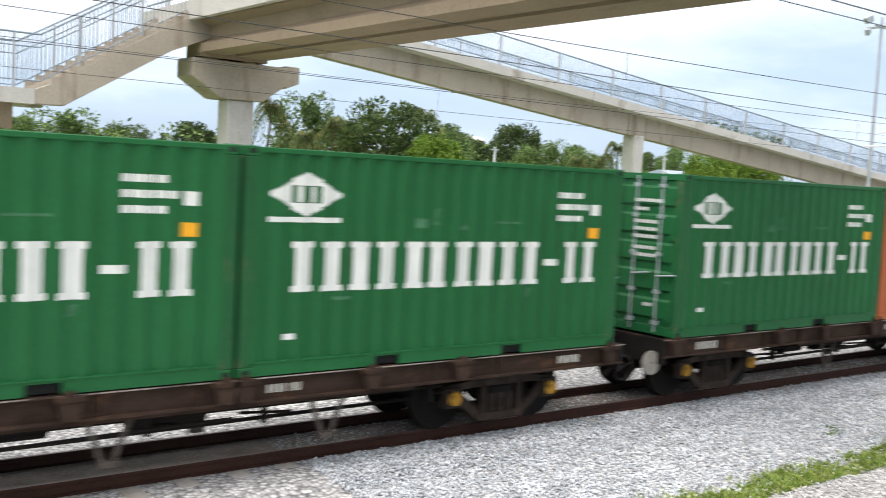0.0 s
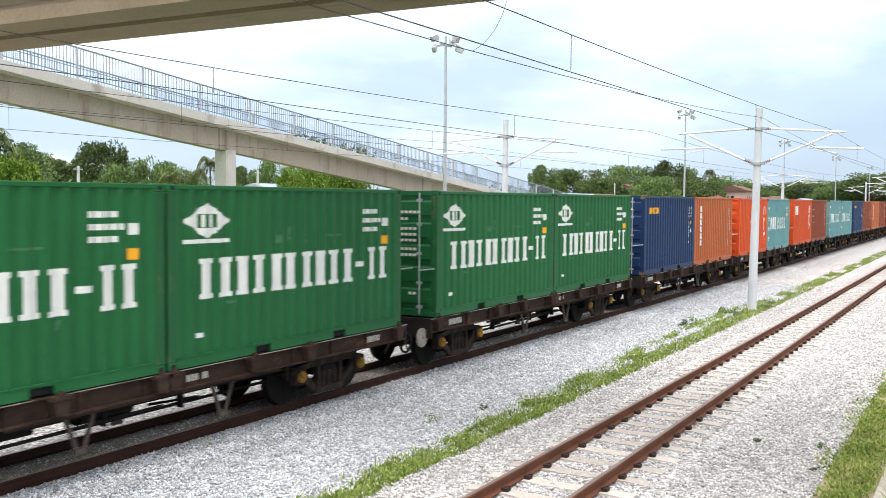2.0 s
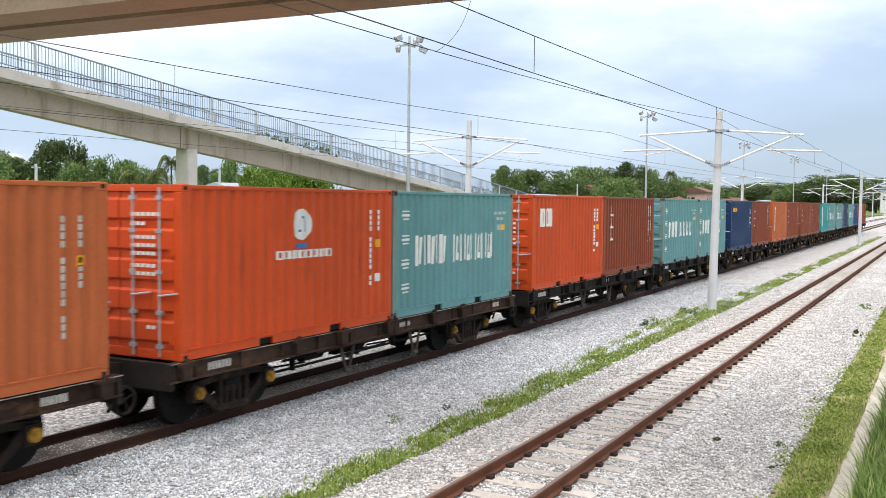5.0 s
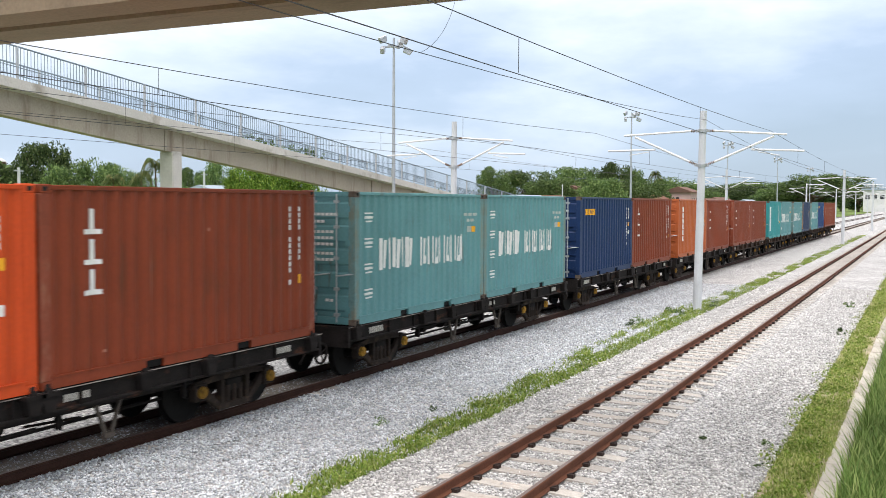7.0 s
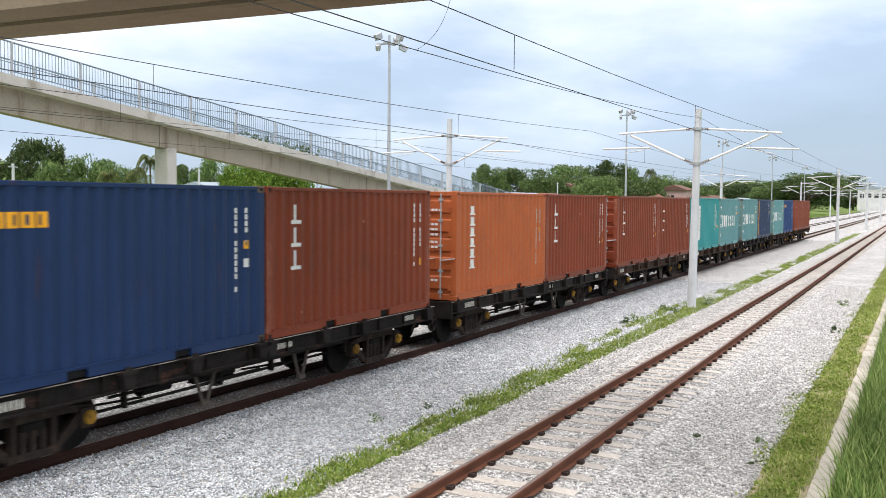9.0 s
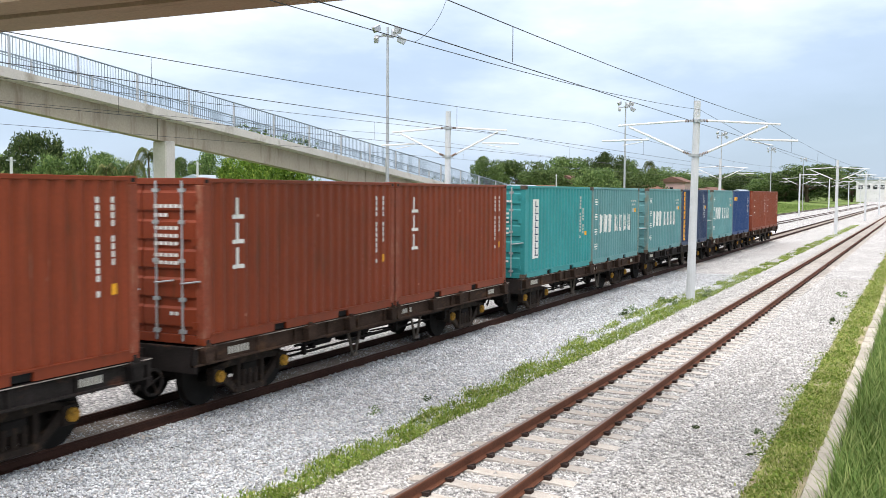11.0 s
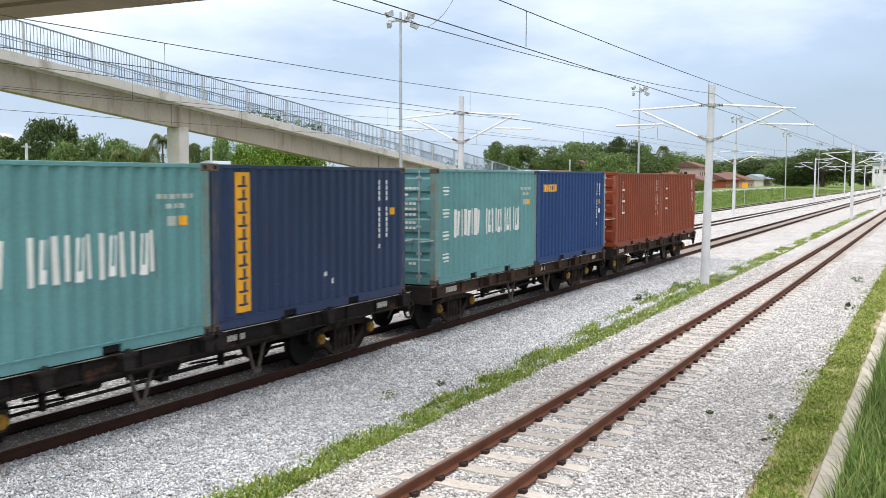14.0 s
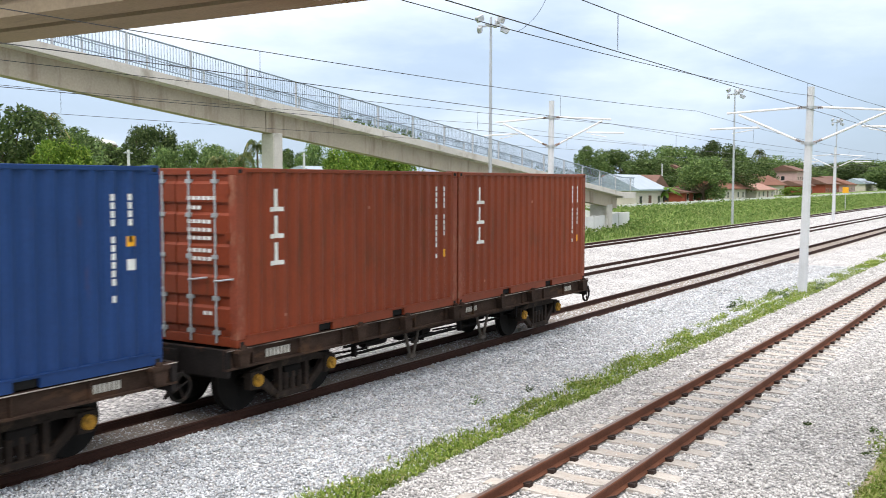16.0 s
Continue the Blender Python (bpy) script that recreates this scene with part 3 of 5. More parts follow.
def stack(y0, y1, ztop, zbot, n):
    """n plain footed bars above one another."""
    s = (ztop - zbot) / n
    out, m, t = [], (y0 + y1) / 2, (y1 - y0) * 0.17
    for i in range(n):
        hi, lo = ztop - i * s, ztop - (i + 0.84) * s
        foot = 0.2 * (hi - lo)
        out.append([(m - t, m + t, lo + foot, hi), (y0, y1, lo, lo + foot)])
    return out


STYLES = {
    "green": [("letter_block", "WHITE", pairs(0.58, 4.50, 0.95, 1.53, 5) + pairs(4.90, 5.60, 0.95, 1.53, 1) + [[(4.58, 4.84, 1.20, 1.29)]]),
              ("emblem", "WHITE", diamond(0.80, 2.07, 0.92, 0.44)), ("emblem_bar", "WHITE", [(0.68, 0.74, 1.98, 2.16), (0.86, 0.92, 1.98, 2.16)]), ("name_line", "WHITE", [(0.32, 1.26, 1.75, 1.81)]),
              ("number", "WHITE", rows_of(4.76, 2.14, 4, 0.11, 0.08, 0.125, 3, 0.16) + rows_of(4.76, 1.98, 5, 0.11, 0.08, 0.125) + rows_of(5.44, 1.91, 1, 0.15, 0.15, 0.2) + [(0.56, 0.70, 0.40, 0.47)]),
              ("label_plate", "YELLOW", [(5.42, 5.59, 1.58, 1.73)]),
              ("scuff", "SCUFF_G", [(2.35, 2.55, 1.70, 1.82), (2.62, 2.70, 1.74, 1.95, 0.05), (3.05, 3.20, 1.68, 1.74), (3.6, 4.1, 1.77, 1.80), (4.25, 4.32, 0.78, 0.90, 0.04), (1.2, 1.45, 0.84, 0.88)])],
    "orange": [("letter_block", "WHITE", stack(0.77, 1.13, 2.24, 0.68, 6)), ("number", "DIM", upright_number(5.28, 2.15, 15) + upright_number(5.56, 2.15, 9, 0.07)),
               ("label_plate", "YELLOW", [(5.54, 5.68, 1.50, 1.64)])],
    "brown": [("letter_block", "WHITE", stack(0.72, 1.02, 2.28, 1.08, 3)), ("number", "WHITE", upright_number(5.28, 2.3, 13, 0.06) + upright_number(5.56, 2.3, 9, 0.05)),
              ("label_plate", "YELLOW", [(5.55, 5.68, 0.97, 1.12)]), ("scuff", "SCUFF", [(1.95, 1.98, 1.05, 1.55), (4.20, 4.225, 1.30, 1.60), (4.45, 4.47, 1.25, 1.50, 0.06), (3.20, 3.24, 1.93, 1.98), (1.02, 1.10, 0.36, 0.40)])],
    "red": [("letter_block", "WHITE", bars(0.60, 1.56, 1.71, 2.21, (1, 1, 0.5), 0.36)), ("number", "WHITE", upright_number(5.20, 2.2, 13) + upright_number(5.48, 2.2, 5) + rows_of(5.46, 1.0, 1, 0.12, 0.14, 0.2)),
            ("label_plate", "YELLOW", [(5.45, 5.60, 1.55, 1.70)])],
    "globe": [("letter_block", "WHITE", bars(2.3, 3.95, 1.38, 1.52, (1, 1, 1, 1, 1, 1, 1, 1), 0.36)), ("emblem", "WHITE", [("disc", 3.03, 1.96, 0.27)]),
              ("emblem_bar", "SKYBLUE", [(2.93, 2.98, 1.83, 2.10, 0.06), (3.10, 3.15, 1.83, 2.10, -0.06), (2.88, 3.20, 1.55, 1.64)]),
              ("number", "WHITE", upright_number(5.24, 2.2, 14) + upright_number(5.53, 2.2, 5) + rows_of(5.48, 0.81, 1, 0.15, 0.16, 0.2)),
              ("label_plate", "YELLOW", [(5.48, 5.63, 1.48, 1.63)])],
    "teal": [("letter_block", "WHITE", stripes(0.94, 2.42, 1.02, 1.66, 8) + stripes(2.68, 4.97, 1.02, 1.64, 12)),
             ("side_bar", "WHITE", [q for i in range(4) for q in ((0.40, 0.70, 2.06 - i * 0.5, 2.11 - i * 0.5), (0.40, 0.70, 2.15 - i * 0.5, 2.18 - i * 0.5), (0.42, 0.69, 1.99 - i * 0.5, 2.02 - i * 0.5))]),
             ("number", "DIM", rows_of(4.95, 2.07, 6, 0.1, 0.07, 0.135, 1) + rows_of(5.15, 1.93, 3, 0.1, 0.07, 0.135, 1) + rows_of(5.18, 1.68, 1, 0.15, 0.14, 0.2)),
             ("label_plate", "YELLOW", [(5.42, 5.57, 1.68, 1.82)])],
    "aqua": [("name_panel", "WHITE", [(0.67, 1.11, 0.52, 2.20)]), ("letter_block", "NAVY", stack(0.76, 1.02, 2.14, 0.56, 8)),
             ("number", "DIM", upright_number(4.92, 2.28, 13, 0.06) + upright_number(5.20, 1.9, 8, 0.06)), ("label_plate", "YELLOW", [(5.38, 5.56, 1.02, 1.15)])],
    "blue": [("letter_block", "YELLOW", bars(0.52, 1.57, 2.00, 2.20, (1, 1, 1, 1, 1), 0.40)), ("label_plate", "YELLOW", [(5.52, 5.66, 1.57, 1.70)]),
             ("number", "WHITE", upright_number(5.27, 2.23, 13, 0.07) + upright_number(5.54, 2.23, 6, 0.07) + rows_of(5.52, 1.27, 1, 0.14, 0.14, 0.2))],
    "navy": [("name_panel", "YELLOW", [(0.60, 0.96, 0.23, 2.46)]), ("letter_block", "NAVY", stack(0.66, 0.90, 2.40, 0.30, 10)), ("label_plate", "YELLOW", [(5.48, 5.64, 1.64, 1.78)]),
             ("number", "WHITE", upright_number(4.98, 2.33, 13, 0.07) + upright_number(5.27, 2.33, 12, 0.07) + rows_of(3.05, 0.60, 1, 0.14, 0.08, 0.3) + rows_of(3.3, 0.45, 1, 0.1, 0.1, 0.3))],
}
CAST = material("rusty_casting", (0.12, 0.095, 0.075), 0.8, 0, 0.4, 6, 40, 0.2, 0.005, (0.07, 0.04, 0.03), 0.5, (8, 8, 8), 0.2)
STYLES["royal"] = STYLES["blue"]
SCUFF = material("bare_scuff", (0.36, 0.17, 0.12), 0.8, 0, 0.3, 6, 60, 0)
SCUFF_G = material("faded_green_patch", (0.06, 0.17, 0.09), 0.7, 0, 0.3, 6, 60, 0)
INKS = {"SCUFF": SCUFF, "SCUFF_G": SCUFF_G, "WHITE": WHITE, "YELLOW": YELLOW, "DIM": DIM, "SKYBLUE": SKYBLUE, "NAVY": PAINT["navy"]}
MARKS = {}
for k, v in STYLES.items():
    MARKS[k] = []
    for kind, ink, quads in v:
        lift = 0.008 if ink in ("NAVY", "SKYBLUE") else 0.004
        groups = quads if kind == "letter_block" else [quads] if kind in ("number", "emblem") else [[q] for q in quads]
        for g in groups:
            MARKS[k].append((kind, INKS[ink], mark_mesh(g, lift)))
NAMES = {
    "green": "green corrugated steel shipping container with white lettering",
    "orange": "orange corrugated steel shipping container with upright white marking",
    "brown": "red-brown corrugated steel shipping container, faintly rust-streaked",
    "red": "bright orange-red corrugated steel shipping container",
    "globe": "orange-red shipping container with round white emblem",
    "teal": "faded teal shipping container with broad white marking",
    "aqua": "turquoise shipping container with upright white panel",
    "blue": "dark blue shipping container with yellow marking",
    "royal": "royal blue shipping container with yellow marking",
    "navy": "worn navy shipping container with upright orange stripe",
}
LOOK = {"globe": "red"}


def end_marks():
    bm = bmesh.new()
    for z, x, n in ((2.12, 0.25, 6), (1.98, 0.25, 3), (1.78, 0.25, 5), (1.66, 0.25, 5), (1.54, 0.25, 5), (1.36, 0.25, 5), (1.24, 0.25, 5), (0.45, 0.55, 2)):
        for i in range(n):
            box(bm, x + i * 0.10, x + i * 0.10 + 0.075, -0.002, 0.002, z, z + 0.055)
    return finish(bm, "door_marking", WHITE)


ENDM = end_marks()


def container(style, doors):
    """doors: whether the doors are at the end of low y."""
    mat = PAINT[LOOK.get(style, style)]
    top = tagged(new("shipping_container"), NAMES[style], "shipping container", "containers on the train")
    for me in CM["side"]:
        w = shared("side_wall", me, mat, top)
        if me is CM["side"][0]:
            for kind, ink, mk in MARKS[style]:
                tagged(shared(kind, mk, ink, w), kind="stuff" if kind == "number" else "")
    for x in (-1, 1):
        for y in (0.082, L - 0.082):
            shared("corner_post", CM["post"], POSTS.get(style, mat), top, pose(x * (HW - 0.078), y, 0))
            for z in (0.061, HC - 0.061):
                c = shared("corner_casting", CM["casting"], CAST if style in ("teal", "aqua", "navy", "blue") else mat, top, pose(x * (HW - 0.083), y + (0.009 if y < 1 else -0.009), z))
                shared("casting_hole", CM["hole"], SHADE, c, pose(x * 0.0795, 0, 0))
        shared("top_rail", CM["top_rail"], mat, top, pose(x * (HW - 0.036), 0, 0))
        shared("bottom_rail", CM["bottom_rail"], mat, top, pose(x * (HW - 0.031), 0, 0))
    for name in ("roof", "floor"):
        shared(name, CM[name], mat, top)
    for y in (L / 2 - 1.2, L / 2 + 0.84):
        shared("fork_pocket", CM["pocket"], SHADE, top, pose(0, y, 0))
    for y in (0.045, L - 0.045):
        shared("end_header", CM["header"], mat, top, pose(0, y, 0))
        shared("end_sill", CM["sill"], mat, top, pose(0, y, 0))
    shared("end_wall", CM["end_far" if doors else "end_near"], mat, top)
    turn = pose(0, 0, 0) if doors else pose(0, L, 0, 0, 0, 180)
    for leaf in (0, 1):
        m = turn @ (pose(0, 0, 0) if leaf == 0 else Matrix.Diagonal((-1, 1, 1, 1)))
        d = shared("door", CM["door"], mat, top, m)
        for x in (0.28, 0.80):
            shared("lock_rod", CM["rod"], ROD, d, pose(x, 0.04, 0), "grey steel lock rod")
            shared("lock_handle", CM["handle"], ROD, d, pose(x, 0.03, 0))
        for z in (0.3, 0.95, 1.6, 2.25):
            shared("hinge", CM["hinge"], mat, d, pose(HW - 0.17, 0, z))
    tagged(shared("end_number", ENDM, WHITE, top, pose(0.0, -0.006 if doors else 0.022, 0)), kind="stuff")
    return top


# ---------------------------------------------------------------- wagons
def ring(bm, c, r0, r1, w, seg=24, axis=0):
    """A flat ring or disc about an axis."""
    def at(a, r, s):
        p = [r * math.cos(a), r * math.sin(a)]
        p.insert(axis, s)
        return bm.verts.new(Vector(c) + Vector(p))
    loops = [[at(2 * math.pi * k / seg, r, s) for k in range(seg)] for r, s in ((r0, -w), (r1, -w), (r1, w), (r0, w))]
    for a, b in zip(loops, loops[1:] + loops[:1]):
        for k in range(seg):
            bm.faces.new((a[k], a[(k + 1) % seg], b[(k + 1) % seg], b[k]))


DECK = 1.097
WL = 12.62
BOGIES = (1.57, 10.3)


def wagon_meshes():
    out = {}
    bm = bmesh.new()  # one solebar with flanges
    box(bm, 1.12, 1.14, -0.2, WL - 0.2, DECK - 0.28, DECK - 0.02)
    box(bm, 1.12, 1.135, 3.6, WL - 4.0, DECK - 0.35, DECK - 0.27)
    box(bm, 1.10, 1.20, -0.2, WL - 0.2, DECK - 0.03, DECK - 0.004)
    box(bm, 1.10, 1.20, -0.2, WL - 0.2, DECK - 0.30, DECK - 0.27)
    for i in range(12):
        y = 0.35 + i * 1.07
        box(bm, 1.141, 1.19, y - 0.012, y + 0.012, DECK - 0.27, DECK - 0.03)
    out["solebar"] = finish(bm, "solebar", FRAME)
    bm = bmesh.new()
    box(bm, 1.2, 1.204, -0.2, WL - 0.2, DECK - 0.022, DECK - 0.008)
    out["edge"] = finish(bm, "chafed_edge", EDGE)
    bm = bmesh.new()
    box(bm, -0.22, 0.22, -0.25, WL - 0.15, DECK - 0.42, DECK - 0.06)
    for i in range(9):
        y = 0.2 + i * (WL - 0.8) / 8
        box(bm, -1.12, 1.12, y - 0.06, y + 0.06, DECK - 0.22, DECK - 0.04)
    for y in (-0.2, WL - 0.28):
        box(bm, -1.19, 1.19, y, y + 0.08, DECK - 0.4, DECK - 0.004)
    out["underframe"] = finish(bm, "underframe", FRAME)
    bm = bmesh.new()
    prism(bm, ((-0.08, -0.25), (0.08, -0.25), (0.13, -0.02), (-0.13, -0.02)), 0, -0.07, 0.11)
    box(bm, -0.07, 0.13, -0.15, 0.15, -0.05, -0.002)
    bar(bm, (0.07, 0, -0.004), (0.07, 0, 0.05), 0.055, 0.045, seg=10)
    out["bracket"] = finish(bm, "container_bracket", FRAME)
    bm = bmesh.new()
    for k in range(7):
        box(bm, -0.003, 0.003, -0.28 + k * 0.08, -0.225 + k * 0.08, -0.06, 0.06)
    out["plate"] = finish(bm, "number_bars", STENCIL)
    bm = bmesh.new()
    for s in (-1, 1):
        bar(bm, (0, s * 0.26, 0.82), (0, s * 0.05, 0.28), 0.032, seg=6)
    box(bm, -0.04, 0.04, -0.09, 0.09, 0.24, 0.31)
    out["hanger"] = finish(bm, "brake_hanger", HANGM)
    bm = bmesh.new()
    bar(bm, (0.55, 2.6, 0.42), (0.55, 9.6, 0.46), 0.025, seg=6)
    bar(bm, (-0.4, 2.4, 0.5), (-0.4, 9.8, 0.5), 0.02, seg=6)
    bar(bm, (1.0, 3.2, 0.55), (1.0, 6.2, 0.60), 0.02, seg=6)
    bar(bm, (0.95, 2.8, 0.70), (0.95, 9.2, 0.70), 0.024, seg=6)
    for y in (3.1, 5.2, 6.6, 9.0):
        bar(bm, (0.3, y, 0.46), (0.98, y + 0.35, 0.60), 0.02, seg=6)
        box(bm, 0.90, 0.99, y - 0.03, y + 0.03, 0.50, 0.80)
    out["rigging"] = finish(bm, "brake_rod", BOGIE)
    bm = bmesh.new()
    bar(bm, (0, -0.45, 0), (0, 0.45, 0), 0.17, seg=14)
    out["cylinder"] = finish(bm, "air_reservoir", BOGIE)
    bm = bmesh.new()
    bar(bm, (0, -0.25, 0.78), (0, -0.55, 0.78), 0.09, seg=10)
    box(bm, -0.14, 0.14, -0.66, -0.50, 0.64, 0.92)
    bar(bm, (0.32, -0.2, 0.72), (0.34, -0.58, 0.38), 0.028, seg=6)
    out["coupler"] = finish(bm, "coupler", BOGIE)
    bm = bmesh.new()
    ring(bm, (0, 0, 0), 0.17, 0.205, 0.02, 20, 0)
    for k in range(4):
        a = k * math.pi / 2 + 0.4
        bar(bm, (0, 0, 0), (0, 0.18 * math.cos(a), 0.18 * math.sin(a)), 0.014, seg=5)
    bar(bm, (-0.25, 0, 0), (0.02, 0, 0), 0.02, seg=6)
    out["handwheel"] = finish(bm, "brake_handwheel", BOGIE)
    bm = bmesh.new()
    ring(bm, (0, 0, 0), 0.03, 0.19, 0.022, 22, 0)
    out["disc"] = finish(bm, "pale_handwheel", PALE)
    # bogie: one cast side frame, arch shaped, with openings at the spring nest
    bm = bmesh.new()
    prism(bm, ((-1.08, 0.56), (-0.98, 0.66), (-0.5, 0.72), (0.5, 0.72), (0.98, 0.66), (1.08, 0.56), (0.5, 0.61), (-0.5, 0.61)), 0, 0.0, 0.11)
    prism(bm, ((-0.42, 0.13), (0.42, 0.13), (0.42, 0.23), (-0.42, 0.23)), 0, 0.0, 0.13)
    for s in (-1, 1):
        prism(bm, ((s * 0.74, 0.58), (s * 0.84, 0.46), (s * 0.40, 0.14), (s * 0.34, 0.23)), 0, 0.005, 0.10)
        box(bm, 0.0, 0.12, s * 0.32 - 0.045, s * 0.32 + 0.045, 0.2, 0.64)
        box(bm, 0.0, 0.15, s * 0.88 - 0.14, s * 0.88 + 0.14, 0.36, 0.64)
    for s in (-0.16, 0.0, 0.16):
        bar(bm, (0.06, s, 0.22), (0.06, s, 0.50), 0.06, seg=8)
    out["side_frame"] = finish(bm, "side_frame", SIDEF, 0.012)
    bm = bmesh.new()
    box(bm, -0.9, 0.9, -0.2, 0.2, 0.40, 0.60)
    box(bm, -0.3, 0.3, -0.3, 0.3, 0.58, DECK - 0.40)
    out["bolster"] = finish(bm, "bolster", BOGIE, 0.02)
    bm = bmesh.new()
    for s in (-0.5325, 0.5325):
        ring(bm, (s, 0, 0), 0.10, 0.46, 0.055, 32, 0)
        ring(bm, (s - math.copysign(0.05, s), 0, 0), 0.40, 0.485, 0.012, 32, 0)
        for k in range(3):
            a = k * 2.094
            box(bm, s - 0.062, s + 0.062, 0.22 * math.cos(a) - 0.03, 0.22 * math.cos(a) + 0.03, 0.22 * math.sin(a) - 0.03, 0.22 * math.sin(a) + 0.03)
    bar(bm, (-0.86, 0, 0), (0.86, 0, 0), 0.085, seg=12)
    out["wheelset"] = finish(bm, "wheelset", WHEEL)
    bm = bmesh.new()
    bar(bm, (0, 0, 0), (0.05, 0, 0), 0.100, 0.092, seg=16)
    bar(bm, (0.05, 0, 0), (0.07, 0, 0), 0.055, 0.045, seg=8)
    for k in range(3):
        a = k * 2.094 + 0.5
        bar(bm, (0.045, 0.075 * math.cos(a), 0.075 * math.sin(a)), (0.06, 0.075 * math.cos(a), 0.075 * math.sin(a)), 0.018, seg=6)
    out["cap"] = finish(bm, "axle_cap", CAP)
    return out


WM = wagon_meshes()
WHEELSETS = []


def wagon(label, pale, steel):
    top = tagged(new("flat_wagon"), label, "railway wagon", "wagons of the train")
    shared("solebar", WM["solebar"], steel, top)
    shared("solebar", WM["solebar"], steel, top, pose(0, WL - 0.4, 0, 0, 0, 180))
    shared("chafed_edge", WM["edge"], None, top, None, "pale chafed steel flange edge")
    shared("underframe", WM["underframe"], None, top)
    for y in (0.09, 2.9, 4.3, 5.97, 6.2, 7.9, 9.3, 12.08):
        for x in (-1, 1):
            shared("container_bracket", WM["bracket"], steel, top, pose(x * 1.16, y, DECK - 0.012))
    for y, s in ((0.95, 1.0), (6.75, 0.8), (11.3, 0.9)):
        tagged(shared("number_bars", WM["plate"], None, top, pose(1.143, y, DECK - 0.16) @ Matrix.Diagonal((1, s, s, 1)), "pale stencilled bars"), kind="stuff")
    for y in (4.76, 7.4):
        shared("brake_hanger", WM["hanger"], None, top, pose(1.02, y, 0))
    shared("brake_rod", WM["rigging"], None, top)
    shared("air_reservoir", WM["cylinder"], None, top, pose(0.45, 5.6, 0.62))
    shared("air_reservoir", WM["cylinder"], None, top, pose(0.75, 3.9, 0.66) @ Matrix.Diagonal((0.6, 0.7, 0.6, 1)))
    shared("brake_hanger", WM["hanger"], None, top, pose(0.2, 6.1, 0.02))
    shared("coupler", WM["coupler"], None, top)
    shared("coupler", WM["coupler"], None, top, pose(0, WL - 0.4, 0, 0, 0, 180))
    if pale:
        shared("pale_handwheel", WM["disc"], None, top, pose(1.06, -0.32, 0.72), "pale round disc")
    shared("brake_handwheel", WM["handwheel"], None, top, pose(1.08, WL - 0.05, 0.70))
    for yc in BOGIES:
        bg = tagged(new("bogie"), "dark greasy steel bogie")
        bg.parent = top
        bg.location = (0, yc, 0)
        shared("side_frame", WM["side_frame"], None, bg, pose(0.80, 0, 0))
        shared("side_frame", WM["side_frame"], None, bg, pose(-0.80, 0, 0, 0, 0, 180))
        shared("bolster", WM["bolster"], None, bg)
        for s in (-0.88, 0.88):
            w = shared("wheelset", WM["wheelset"], None, bg, pose(0, s, 0.465))
            WHEELSETS.append((w, s))
            shared("axle_cap", WM["cap"], None, bg, pose(0.95, s, 0.50), "yellow-painted axle bearing cap")
            shared("axle_cap", WM["cap"], None, bg, pose(-0.95, s, 0.50, 0, 0, 180), "yellow-painted axle bearing cap")
    return top


STEP = 13.55
CONSIST = (("green", "green", 1), ("green", "orange", 1), ("green", "green", 1), ("green", "green", 1), ("blue", "orange", 1), ("globe", "teal", 1), ("red", "brown", 1),
           ("teal", "teal", 1), ("blue", "brown", 1), ("orange", "brown", 1), ("brown", "brown", 1), ("aqua", "teal", 1), ("teal", "navy", 1), ("teal", "royal", 1), ("brown", "brown", 1))
ROLLING = []
for i, (first, second, doors) in enumerate(CONSIST):
    lab = "rust-brown flat wagon carrying two shipping containers" if i < 6 or i in (10, 11, 13, 14) else "soot-black flat wagon carrying two shipping containers"
    ROLLING.append((wagon(lab, i in (1, 2, 3), FRAME_R if i < 6 or i in (10, 11, 13, 14) else FRAME), i * STEP, 0.0))
    ROLLING.append((container(first, doors), i * STEP, DECK))
    ROLLING.append((container(second, 0), i * STEP + 6.11, DECK))

